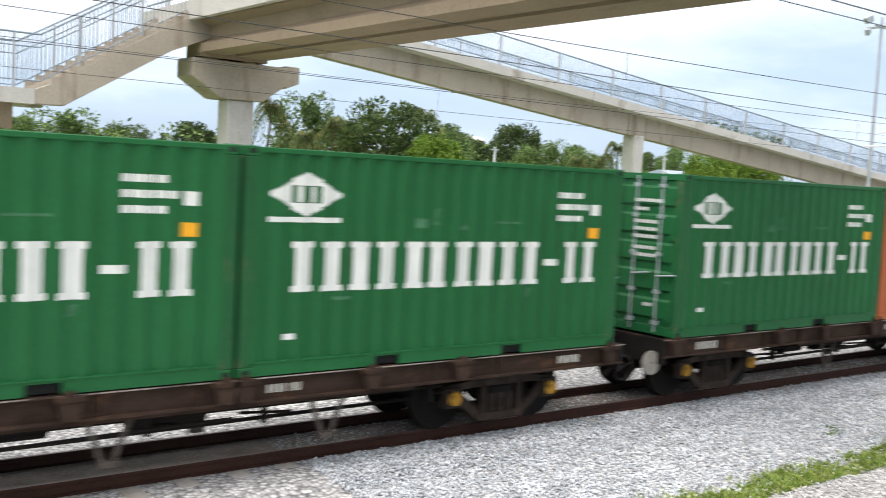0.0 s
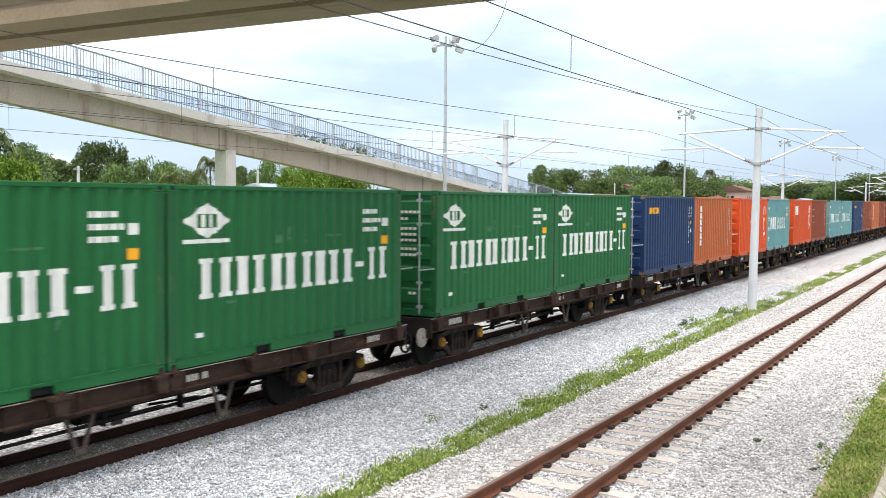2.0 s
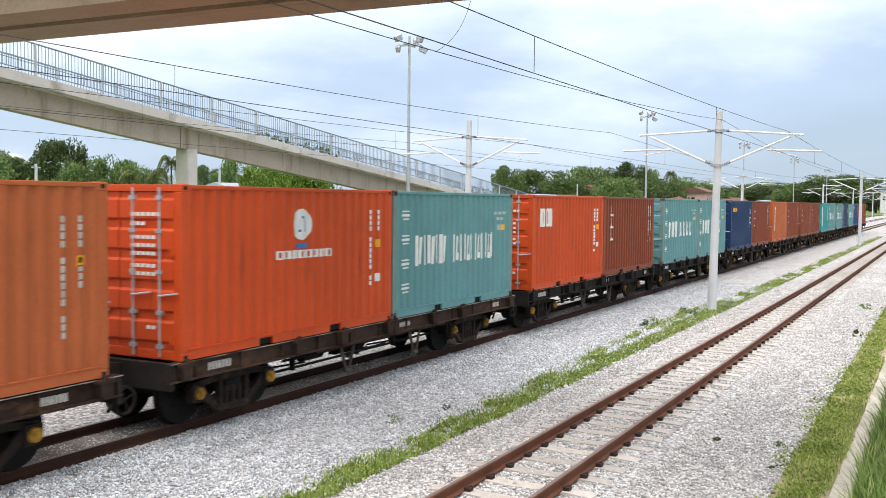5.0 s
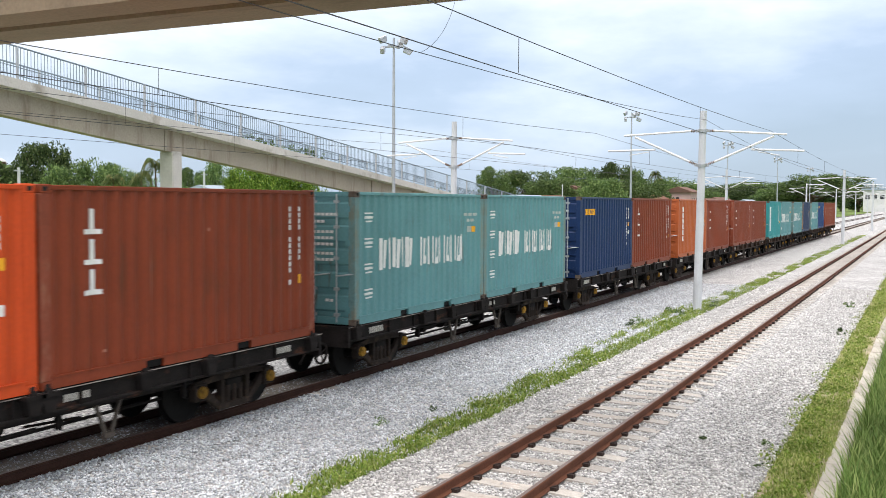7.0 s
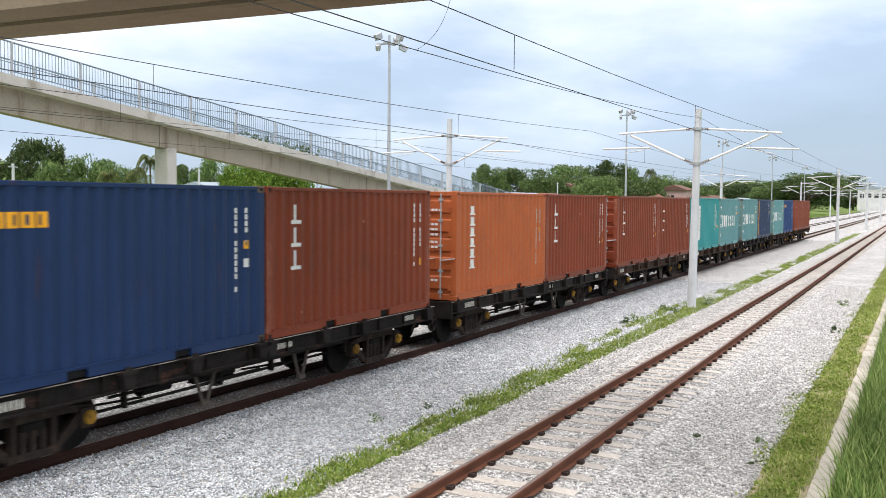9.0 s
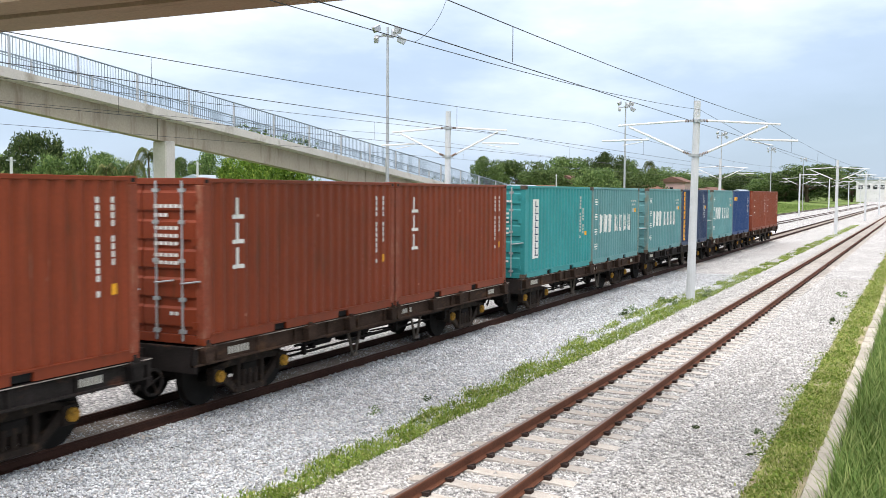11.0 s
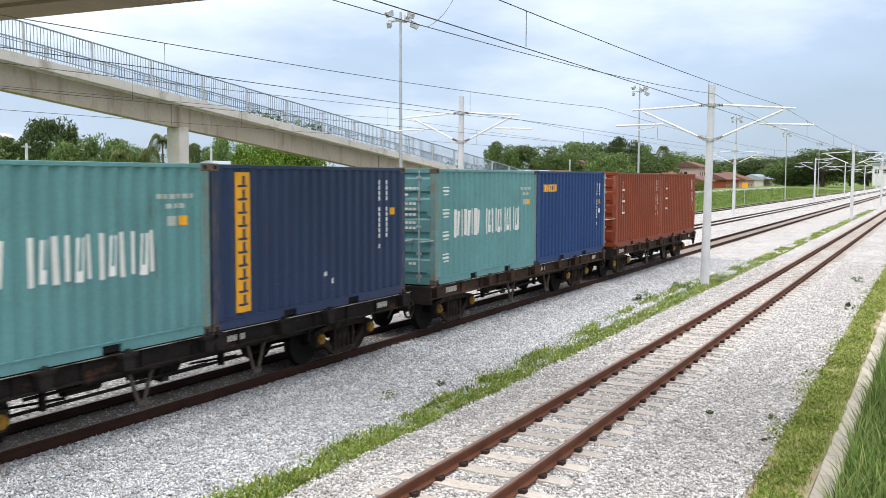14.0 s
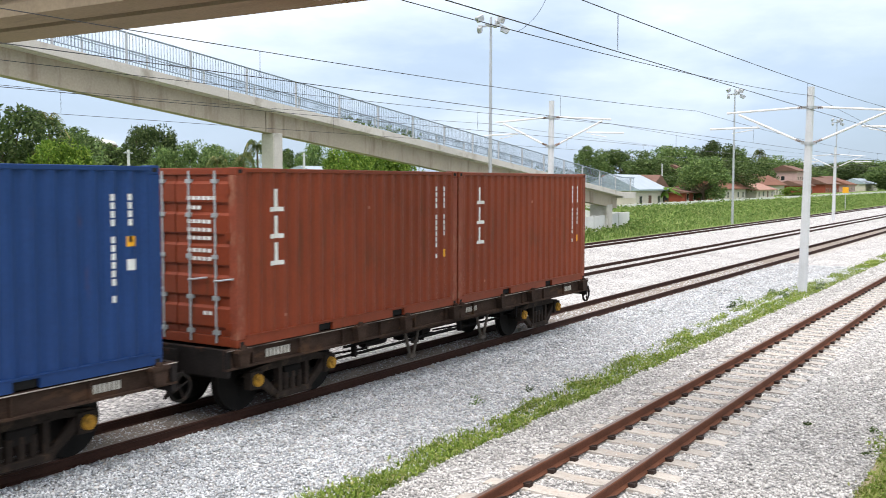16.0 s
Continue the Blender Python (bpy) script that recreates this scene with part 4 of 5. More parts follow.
# ---------------------------------------------------------------- footbridge
def bridge():
    top = tagged(new("footbridge"), "concrete pedestrian footbridge over the tracks with blue-grey railings", "footbridge")
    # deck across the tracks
    # the girders' colour has the shade under the deck in it
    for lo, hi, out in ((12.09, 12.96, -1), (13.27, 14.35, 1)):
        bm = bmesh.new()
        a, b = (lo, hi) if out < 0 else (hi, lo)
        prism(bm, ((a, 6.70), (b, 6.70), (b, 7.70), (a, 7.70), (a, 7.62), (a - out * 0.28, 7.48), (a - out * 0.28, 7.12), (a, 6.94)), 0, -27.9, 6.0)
        part("girder", bm, CONC_SHADED, top)
    bm = bmesh.new()
    box(bm, -31.6, 6.0, 11.75, 14.75, 7.70, 7.95)
    box(bm, -31.6, 6.0, 11.70, 11.90, 7.60, 8.15)
    box(bm, -28.0, 6.0, 14.60, 14.80, 7.60, 8.15)
    part("deck_slab", bm, CONC_L, top)
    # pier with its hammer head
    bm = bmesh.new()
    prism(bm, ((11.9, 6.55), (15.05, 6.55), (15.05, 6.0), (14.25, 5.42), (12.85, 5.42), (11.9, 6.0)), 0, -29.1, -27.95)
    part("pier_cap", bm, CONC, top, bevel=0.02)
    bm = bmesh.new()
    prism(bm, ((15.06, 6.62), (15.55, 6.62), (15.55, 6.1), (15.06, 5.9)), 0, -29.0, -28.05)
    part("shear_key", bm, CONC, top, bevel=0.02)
    bm = bmesh.new()
    box(bm, -28.85, -28.10, 13.15, 14.02, GZ - 0.4, 5.42)
    part("pier", bm, CONC_L, top, bevel=0.04)
    bm = bmesh.new()
    for x in (-28.2, -28.7):
        for y in (12.53, 13.81):
            box(bm, x - 0.15, x + 0.15, y - 0.2, y + 0.2, 6.55, 6.70)
    part("bearing_pad", bm, CONC, top)
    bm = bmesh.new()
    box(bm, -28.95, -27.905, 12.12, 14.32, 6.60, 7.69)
    part("end_diaphragm", bm, CONC_SHADED, top)
    # ramp that runs down along the tracks
    x0, x1 = -30.6, -28.0
    ya, za, yb, zb2 = 14.8, 8.56, 71.0, 2.76

    def zt(y):
        return za + (zb2 - za) * (y - ya) / (yb - ya)
    spans = (ya, 31.6, 48.5, 62.0, yb)
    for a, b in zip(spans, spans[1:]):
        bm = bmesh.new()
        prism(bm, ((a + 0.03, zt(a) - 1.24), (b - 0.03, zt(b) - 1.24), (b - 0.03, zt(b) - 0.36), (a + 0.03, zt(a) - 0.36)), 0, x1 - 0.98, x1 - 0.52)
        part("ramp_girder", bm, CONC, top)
        bm = bmesh.new()
        for u0, u1, lo, hi in ((x0 + 0.2, x1 - 0.2, -0.36, -0.2), (x1 - 0.2, x1, -0.34, 0.0), (x0, x0 + 0.2, -0.34, 0.0)):
            prism(bm, ((a + 0.01, zt(a) + lo), (b - 0.01, zt(b) + lo), (b - 0.01, zt(b) + hi), (a + 0.01, zt(a) + hi)), 0, u0, u1)
        part("ramp_slab", bm, CONC_L, top)
    for y in (32.3, 49.2, 62.6):
        bm = bmesh.new()
        box(bm, -29.15, -28.42, y - 0.32, y + 0.28, GZ - 0.4, zt(y) - 1.18)
        part("ramp_pier", bm, CONC_L, top, bevel=0.05)
    bm = bmesh.new()
    box(bm, x0 - 2.8, x1, yb, yb + 2.6, zb2 - 0.46, zb2 - 0.02)
    part("landing", bm, CONC_L, top)
    bm = bmesh.new()
    box(bm, x0 + 0.7, x1 - 0.5, yb - 2.0, yb - 0.9, GZ - 0.4, zb2 - 0.9)
    part("ramp_pier", bm, CONC_L, top, bevel=0.05)
    # railings on both edges of the ramp
    bm = bmesh.new()
    box(bm, -0.035, 0.035, -0.035, 0.035, -0.02, 1.13)
    post = finish(bm, "railing_post", GALV)
    bm = bmesh.new()
    box(bm, -0.008, 0.008, -0.008, 0.008, 0.14, 1.11)
    balus = finish(bm, "baluster", RAILING)
    for x in (x1 - 0.1, x0 + 0.1):
        rl = tagged(new("railing"), "blue-grey steel baluster railing")
        rl.parent = top
        bm = bmesh.new()
        for hgt, r in ((1.12, 0.03), (0.14, 0.02), (0.42, 0.014)):
            bar(bm, (x, ya, zt(ya) + hgt), (x, yb, zt(yb) + hgt), r, seg=6)
        bar(bm, (x, yb, zt(yb) + 1.12), (x, yb + 2.6, zb2 + 1.1), 0.03, seg=6)
        shared("handrail", finish(bm, "handrail", RAILING), None, rl)
        rest = bmesh.new()
        y = ya
        k = 0
        while y < yb + 2.5:
            z = zt(min(y, yb))
            if k % 21 == 0:
                shared("railing_post", post, None, rl, pose(x, y, z))
            elif x > -29 and y < 57:
                shared("baluster", balus, None, rl, pose(x, y, z))
            else:
                box(rest, x - 0.008, x + 0.008, y - 0.008, y + 0.008, z + 0.14, z + 1.11)
            y += 0.145
            k += 1
        tagged(shared("railing_infill", finish(rest, "railing_infill", RAILING), None, rl), kind="stuff")
    # stairs down the other way
    n, rise, run = 16, 0.175, 0.285
    for i in range(n):
        y = 12.35 - i * run
        z = 8.0 - i * rise
        st = bmesh.new()
        box(st, -30.3, -28.2, y - run, y, z - 0.45, z)
        part("step", st, CONC, top)
    side = ((12.55, 7.20), (12.55, 8.02), (12.1, 7.94), (7.80, 5.32), (7.45, 5.18), (7.45, 4.78), (8.2, 4.78), (11.2, 6.62))
    for x in (-28.2, -30.6):
        bm = bmesh.new()
        prism(bm, side, 0, x, x + 0.34)
        part("stringer", bm, CONC, top, bevel=0.02)
        # worn tread ends that stand up over the stringer
        for i in range(n - 1):
            st = bmesh.new()
            y, z = 12.15 - i * run, 7.99 - i * rise
            box(st, x + 0.01, x + 0.33, y - run, y - 0.02, z - 0.3, z + 0.02)
            part("tread_end", st, CONC, top)
    bm = bmesh.new()
    box(bm, -30.6, -27.86, 3.2, 7.445, 4.77, 5.18)
    part("landing", bm, CONC_L, top)
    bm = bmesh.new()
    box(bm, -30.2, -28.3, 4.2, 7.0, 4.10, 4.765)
    part("landing_beam", bm, CONC_SHADED, top)
    bm = bmesh.new()
    box(bm, -29.7, -28.8, 4.6, 5.4, GZ - 0.4, 4.10)
    part("stair_pier", bm, CONC_L, top)
    for x in (-28.02, -30.45):
        rl = tagged(new("stair_railing"), "blue-grey steel baluster railing")
        rl.parent = top
        for hgt, r in ((1.45, 0.03), (1.1, 0.02), (0.2, 0.02)):
            bm = bmesh.new()
            tube(bm, [(x, 12.2, 7.98 + hgt), (x, 7.6, 5.2 + hgt), (x, 3.3, 5.2 + hgt)], r, 6)
            part("handrail", bm, RAILING, rl)
        for i in range(76):
            y = 12.1 - i * 0.115
            z = max(5.17, 7.92 - (12.1 - y) * 0.612)
            ob = shared("railing_post" if i % 15 == 0 else "baluster", post if i % 15 == 0 else balus, None, rl, pose(x, y, z))
            ob.scale = (1, 1, 1.3)
    # railing on the deck
    bm = bmesh.new()
    box(bm, -0.012, 0.012, -0.012, 0.012, 8.1, 9.25)
    upright = finish(bm, "upright", RAILING)
    for y in (11.8, 14.7):
        rl = tagged(new("deck_railing"), "blue-grey steel railing")
        rl.parent = top
        for hgt in (1.1, 0.2):
            bm = bmesh.new()
            bar(bm, (-28.0 if y > 13 else -31.5, y, 8.15 + hgt), (6.0, y, 8.15 + hgt), 0.025, seg=6)
            part("handrail", bm, RAILING, rl)
        for i in range(60):
            shared("upright", upright, None, rl, pose(-28.0 + i * 0.57, y, 0))


bridge()


# ---------------------------------------------------------------- overhead line
def mast_meshes():
    out = {}
    bm = bmesh.new()
    bar(bm, (0, 0, GZ - 0.3), (0, 0, 6.66), 0.155, 0.115, seg=16)
    out["pole"] = finish(bm, "pole", MASTM, smooth=False)
    bm = bmesh.new()
    bar(bm, (0, 0, -0.05), (0, 0, 0.05), 0.165, seg=12)
    box(bm, -0.24, 0.24, -0.05, 0.05, -0.04, 0.04)
    out["clamp"] = finish(bm, "clamp", GALV)
    bm = bmesh.new()
    bar(bm, (0.35, 0, 5.98), (2.75, 0, 5.83), 0.036, seg=8)
    bar(bm, (0.42, 0, 4.92), (2.35, 0, 5.78), 0.040, seg=8)
    bar(bm, (1.62, 0, 5.34), (3.32, 0, 5.29), 0.034, seg=8)
    bar(bm, (1.70, 0, 5.42), (1.72, 0, 5.30), 0.016, seg=6)
    bar(bm, (1.85, 0, 5.26), (2.55, 0, 5.14), 0.018, seg=6)
    out["arm"] = finish(bm, "cantilever_arm", ARMW)
    bm = bmesh.new()
    for a, b in (((0.16, 0, 5.98), (0.42, 0, 5.97)), ((0.17, 0, 4.82), (0.44, 0, 4.93))):
        for k in range(5):
            p = Vector(a).lerp(Vector(b), k / 5)
            q = Vector(a).lerp(Vector(b), (k + 0.55) / 5)
            bar(bm, p, q, 0.055, 0.035, seg=8)
    out["insulator"] = finish(bm, "insulator", INSUL)
    return out


MM = mast_meshes()


def mast(x, y, label, turn=0, lean=0.6, tall=1.0):
    top = tagged(new("overhead_line_mast"), label, "overhead mast", "masts of the overhead line")
    top.matrix_basis = pose(x, y, 0, 0, lean, turn) @ Matrix.Diagonal((1, 1, tall, 1))
    shared("pole", MM["pole"], None, top)
    for z in (4.8, 5.98):
        shared("clamp", MM["clamp"], None, top, pose(0, 0, z))
    for r in (0, 180):
        a = shared("cantilever_arm", MM["arm"], None, top, pose(0, 0, 0, 0, 0, r), "white galvanised cantilever arm")
        shared("insulator", MM["insulator"], None, a)


MY1 = (-16.0, 34.3, 98.0, 150.0, 200.0, 250.0, 300.0, 350.0)
MY2 = (-16.0, 38.75, 103.0, 176.0, 235.0, 300.0, 360.0)
for k, y in enumerate(MY1):
    mast(-7.12, y, "grey concrete overhead-line mast with two cantilever arms", 0, 0.9 if y == 34.3 else 0.2)
for y in MY2:
    mast(-18.65, y, "grey concrete overhead-line mast standing between farther tracks", 0, 0.3, 1.05)


def wire(a, b, sag, n=14):
    return [Vector(a).lerp(Vector(b), k / n) - Vector((0, 0, 4 * sag * (k / n) * (1 - k / n))) for k in range(n + 1)]


def overhead(x, ys, label, sag=0.31, top_z=5.92, low_z=5.16):
    top = tagged(new("overhead_wire"), label, "overhead wire", "overhead wires of the tracks")
    line = []
    for a, b in zip(ys, ys[1:]):
        line += wire((x, a, low_z), (x, b, low_z), 0.02)[:-1]
    bm = bmesh.new()
    tube(bm, line, 0.0065)
    part("contact_wire", bm, WIRE, top)
    line = []
    for a, b in zip(ys, ys[1:]):
        line += wire((x, a, top_z), (x, b, top_z), sag)[:-1]
        for k in range(1, int((b - a) / 11.2) + 1):
            y = b - 11.2 * k
            u = (y - a) / (b - a)
            if u < 0.04:
                continue
            dr = bmesh.new()
            bar(dr, (x, y, low_z), (x, y, top_z - 4 * sag * u * (1 - u)), 0.005, seg=4)
            part("dropper", dr, WIRE, top)
    bm = bmesh.new()
    tube(bm, line, 0.0065)
    part("messenger_wire", bm, WIRE, top)


overhead(TRACKS["near"], MY1, "thin dark contact and messenger wires over the near track")
overhead(TRACKS["train"] + 0.2, MY1, "thin dark contact and messenger wires over the train", 0.45, 6.0)
overhead(TRACKS["third"], MY2, "thin dark contact and messenger wires beyond the train")
overhead(TRACKS["fourth"] + 0.6, MY2, "thin dark wires over the track beside the bank", 0.31, 6.1, 5.22)
for x, ys in ((-7.12, MY1),):
    line = []
    for a, b in zip(ys, ys[1:]):
        line += wire((x + 0.2, a, 6.35), (x + 0.2, b, 6.35), 0.64)[:-1]
    bm = bmesh.new()
    tube(bm, line, 0.0068)
    tagged(part("earth_wire", bm, WIRE, None), "thin dark earth wire along the mast tops", "cable")


# ---------------------------------------------------------------- floodlight masts
def floodlight(x, y, h):
    top = tagged(new("floodlight_mast"), "tall slim grey floodlight mast with lamp cluster", "floodlight mast", "floodlight masts")
    top.location = (x, y, 0)
    bm = bmesh.new()
    bar(bm, (0, 0, GZ - 0.4), (0, 0, h), 0.12, 0.06, seg=12)
    part("pole", bm, GALV, top)
    bm = bmesh.new()
    box(bm, -0.6, 0.6, -0.04, 0.04, h - 0.5, h - 0.42)
    box(bm, -0.04, 0.04, -0.6, 0.6, h - 0.5, h - 0.42)
    part("crossarm", bm, GALV, top)
    for dx, dy, dz, t in ((-0.5, -0.3, -0.3, 20), (-0.5, -0.3, 0.25, -15), (0.1, 0.5, 0.1, 40), (0.5, 0.2, 0.2, 60), (0.55, 0.5, -0.3, 120)):
        bm = bmesh.new()
        prism(bm, ((-0.20, -0.16), (0.20, -0.16), (0.26, 0.16), (-0.26, 0.16)), 0, -0.11, 0.11)
        b = part("lamp_housing", bm, GALV, top, bevel=0.02)
        b.matrix_basis = pose(dx, dy, h - 0.35 + dz, 25, 0, t)


for x, y, h in ((-25.4, 45.5, 12.1), (-25.2, 90.8, 12.0), (-25.2, 140.0, 12.0), (-25.2, 190.0, 12.0), (-25.2, 245.0, 12.0)):
    floodlight(x, y, h)

# a loose cable that hangs from the footbridge to the earth wire
bm = bmesh.new()
tube(bm, [(-6.92, 13.2 + 1.2 * u + 0.5 * u * (1 - u), 5.72 + 0.98 * u - 0.35 * u * (1 - u)) for u in [k / 8 for k in range(9)]], 0.0035)
tagged(part("hanging_cable", bm, WIRE, None), "thin loose cable hanging from the footbridge", "cable")


def ramp_plants():
    rng = np.random.default_rng(41)
    cs = [np.array([-28.35 - rng.uniform(0, 0.5), y, 8.42 - 0.0961 * (y - 14.8) + rng.uniform(0.0, 0.35)]) for y in rng.uniform(36.5, 43.5, 60)]
    v, f = cards(rng, cs, [rng.uniform(0.06, 0.16) for c in cs], 22, 0.05)
    me = bpy.data.meshes.new("ramp_plants")
    me.from_pydata(v, [], f)
    me.materials.append(LEAF)
    tagged(new("ramp_plants", me), "small green plants sprouting along the ramp's edge", "plants", kind="stuff")


# ---------------------------------------------------------------- trees and plants
LEAF = island_material("tree_leaf", ((0.0, (0.042, 0.080, 0.027)), (0.6, (0.105, 0.17, 0.05)), (1.0, (0.21, 0.28, 0.095))), 0.6, 0.6, 0.25, 0.45)
LEAF_L = island_material("bright_leaf", ((0.0, (0.05, 0.11, 0.012)), (0.6, (0.13, 0.23, 0.028)), (1.0, (0.27, 0.36, 0.06))), 0.6, 0.6, 0.3)
LEAF_P = island_material("palm_leaf", ((0.0, (0.04, 0.07, 0.02)), (0.6, (0.10, 0.14, 0.045)), (1.0, (0.30, 0.27, 0.10))), 0.6, 0.6, 0.25)


def cards(rng, centres, radii, count, size):
    """Leaves: small bent quads strewn over the skins of clumps."""
    verts, faces = [], []
    for c, r in zip(centres, radii):
        d = rng.normal(size=(count, 3))
        d /= np.linalg.norm(d, axis=1)[:, None]
        p = c + d * r * rng.uniform(0.55, 1.08, (count, 1)) * np.array([1, 1, 0.8])
        t = rng.normal(size=(count, 3)) + d * 0.4
        t /= np.linalg.norm(t, axis=1)[:, None]
        s = np.cross(t, rng.normal(size=(count, 3)))
        s /= np.linalg.norm(s, axis=1)[:, None]
        k = size * rng.uniform(0.6, 1.5, (count, 1))
        b = len(verts)
        quad = np.stack([p - t * k, p - s * k * 0.45, p + t * k, p + s * k * 0.45], 1).reshape(-1, 3)
        verts.extend(quad.tolist())
        faces.extend([(b + 4 * i, b + 4 * i + 1, b + 4 * i + 2, b + 4 * i + 3) for i in range(count)])
    return verts, faces


def tree_kind(seed, wide, base):
    """A broad tree of height 1 and width about 1: its trunk and limbs, and its crown."""
    rng = np.random.default_rng(seed)
    bm = bmesh.new()
    bar(bm, (0, 0, 0), (0.01, 0.01, 0.5), 0.030, 0.018, seg=8)
    centres, radii = [], []
    for k in range(60):
        a = rng.uniform(0, 2 * math.pi)
        z = rng.uniform(base, 0.93)
        reach = 0.50 * wide * math.sqrt(max(0.05, 1 - ((z - 0.55) / 0.45) ** 2)) * rng.uniform(0.35, 1.0)
        c = np.array([reach * math.cos(a), reach * math.sin(a), z])
        centres.append(c)
        radii.append(rng.uniform(0.09, 0.17))
        if k % 3 == 0:
            bar(bm, (0.005, 0.005, rng.uniform(0.25, 0.5)), c, 0.012, 0.004, seg=5)
    trunk = finish(bm, "trunk", BARK)
    v, f = cards(rng, centres, radii, 230, 0.0185)
    crown = bpy.data.meshes.new("crown")
    crown.from_pydata(v, [], f)
    crown.materials.append(LEAF)
    return trunk, crown


KINDS = [tree_kind(5, 1.0, 0.18), tree_kind(6, 1.05, 0.12), tree_kind(7, 0.95, 0.3), tree_kind(8, 1.1, 0.15), tree_kind(9, 0.9, 0.2)]
PLANTED = [0]


def tree(x, y, h, w, leaf=None, label="dark green leafy tree behind the railway", name="tree"):
    PLANTED[0] += 1
    trunk, crown = KINDS[PLANTED[0] % len(KINDS)]
    k = max(w * 1.35, h * 0.72)
    top = tagged(new(name), label, "tree" if name == "tree" else "bush", "trees behind the railway")
    top.matrix_basis = pose(x, y, GZ - 0.3, 0, 0, PLANTED[0] * 67) @ Matrix.Diagonal((k, k, h + 0.3, 1))
    shared("trunk", trunk, None, top)
    shared("crown", crown, leaf, top)


def bush_tree(x, y, h, w):
    tree(x, y, h, w, LEAF_L, "bright yellow-green leafy bush", "bush")


def palm_kind(seed):
    rng = np.random.default_rng(seed)
    bm = bmesh.new()
    p = Vector((0, 0, 0))
    for k in range(6):
        q = Vector((0.008 * k * k * 0.3, 0.01 * k, 0.13 * (k + 1)))
        bar(bm, p, q, 0.022 - 0.002 * k, 0.020 - 0.002 * k, seg=7)
        p = q
    trunk = finish(bm, "trunk", BARK)
    verts, faces = [], []
    for k in range(22):
        a = k * 2.4 + rng.uniform(-0.2, 0.2)
        rise = rng.uniform(-0.25, 1.0)
        ln = rng.uniform(0.24, 0.34)
        out = Vector((math.cos(a), math.sin(a), 0))
        side = Vector((-math.sin(a), math.cos(a), 0))
        for i in range(16):
            u = (i + 1) / 16
            c = p + out * (ln * u * (0.9 if rise < 0.5 else 0.65)) + Vector((0, 0, ln * (rise * u - 1.25 * u * u)))
            wl_ = 0.085 * math.sin(math.pi * min(1, 0.15 + u * 0.85)) + 0.01
            for s in (-1, 1):
                b = len(verts)
                tip = c + side * s * wl_ + out * 0.03 - Vector((0, 0, 0.045))
                verts += [tuple(c), tuple(c + out * 0.014), tuple(tip)]
                faces.append((b, b + 1, b + 2))
    crown = bpy.data.meshes.new("fronds")
    crown.from_pydata(verts, [], faces)
    crown.materials.append(LEAF_P)
    return trunk, crown


PALMS = [palm_kind(1), palm_kind(2)]


def palm(x, y, h, w):
    PLANTED[0] += 1
    trunk, crown = PALMS[PLANTED[0] % 2]
    top = tagged(new("palm_tree"), "coconut palm with drooping yellow-green fronds", "palm tree", "palms behind the railway")
    k = max(w * 1.7, h * 0.72)
    top.matrix_basis = pose(x, y, GZ - 0.3, 0, 0, PLANTED[0] * 71) @ Matrix.Diagonal((k, k, h * 1.18, 1))
    shared("trunk", trunk, None, top)
    shared("fronds", crown, None, top)


tree(-70.0, 20.5, 6.6, 5.9)
tree(-80.0, 34.7, 6.9, 4.4)
tree(-75.0, 18.5, 6.0, 3.7)
tree(-85.0, 30.7, 6.4, 4.0)
palm(-55.0, 28.2, 8.2, 2.4)
tree(-60.0, 34.0, 8.5, 4.3)
palm(-52.0, 31.5, 7.3, 2.1)
tree(-52.0, 35.4, 8.0, 5.4)
palm(-60.0, 44.2, 9.0, 2.1)
bush_tree(-47.0, 35.2, 6.0, 1.9)
palm(-50.0, 28.0, 6.2, 2.3)
tree(-90.0, 70.8, 9.4, 2.5)
tree(-85.0, 65.4, 8.3, 2.3)
tree(-70.0, 58.9, 6.8, 4.5)
tree(-70.0, 62.3, 8.8, 4.1)
tree(-60.0, 57.9, 6.8, 3.7)
tree(-62.0, 63.2, 6.8, 3.5)
tree(-65.0, 59.8, 6.5, 2.9)
palm(-55.0, 59.9, 7.5, 1.8)
palm(-60.0, 63.2, 6.8, 2.0)
palm(-55.0, 55.1, 6.1, 1.7)
tree(-110.0, 128.8, 9.1, 5.3)
tree(-85.0, 105.1, 8.9, 3.5)
bush_tree(-42.0, 56.5, 6.1, 3.2)
bush_tree(-42.0, 60.4, 5.9, 3.8)
bush_tree(-42.0, 54.2, 5.8, 1.8)
tree(-95.0, 220.9, 12.3, 7.5)
tree(-90.0, 230.2, 11.6, 12.6)
tree(-85.0, 249.1, 12.9, 11.8)
tree(-75.0, 205.1, 9.0, 9.8)
tree(-85.0, 270.4, 13.2, 6.3)
tree(-62.0, 211.6, 12.6, 6.1)
tree(-57.0, 192.2, 8.5, 11.1)
tree(-78.0, 283.0, 13.2, 7.3)
palm(-75.0, 294.8, 14.1, 6.0)
tree(-78.0, 328.0, 12.3, 14.7)
tree(-75.0, 285.7, 11.0, 11.3)
tree(-85.0, 379.2, 11.4, 12.6)
tree(-47.5, 154.5, 7.6, 6.5)
bush_tree(-52.0, 238.3, 2.8, 4.8)
tree(-120.0, 615.1, 14.7, 40.4)
tree(-120.0, 776.0, 20.5, 49.8)
tree(-105.0, 601.7, 12.7, 39.0)
tree(-40.0, 404.4, 14.9, 23.8)
tree(-45.0, 606.0, 19.6, 25.7)
tree(-55.0, 434.8, 12.1, 16.5)
tree(-75.0, 467.8, 12.1, 23.3)
tree(-35.0, 588.0, 14.4, 18.5)
tree(-50.0, 421.3, 9.3, 13.7)


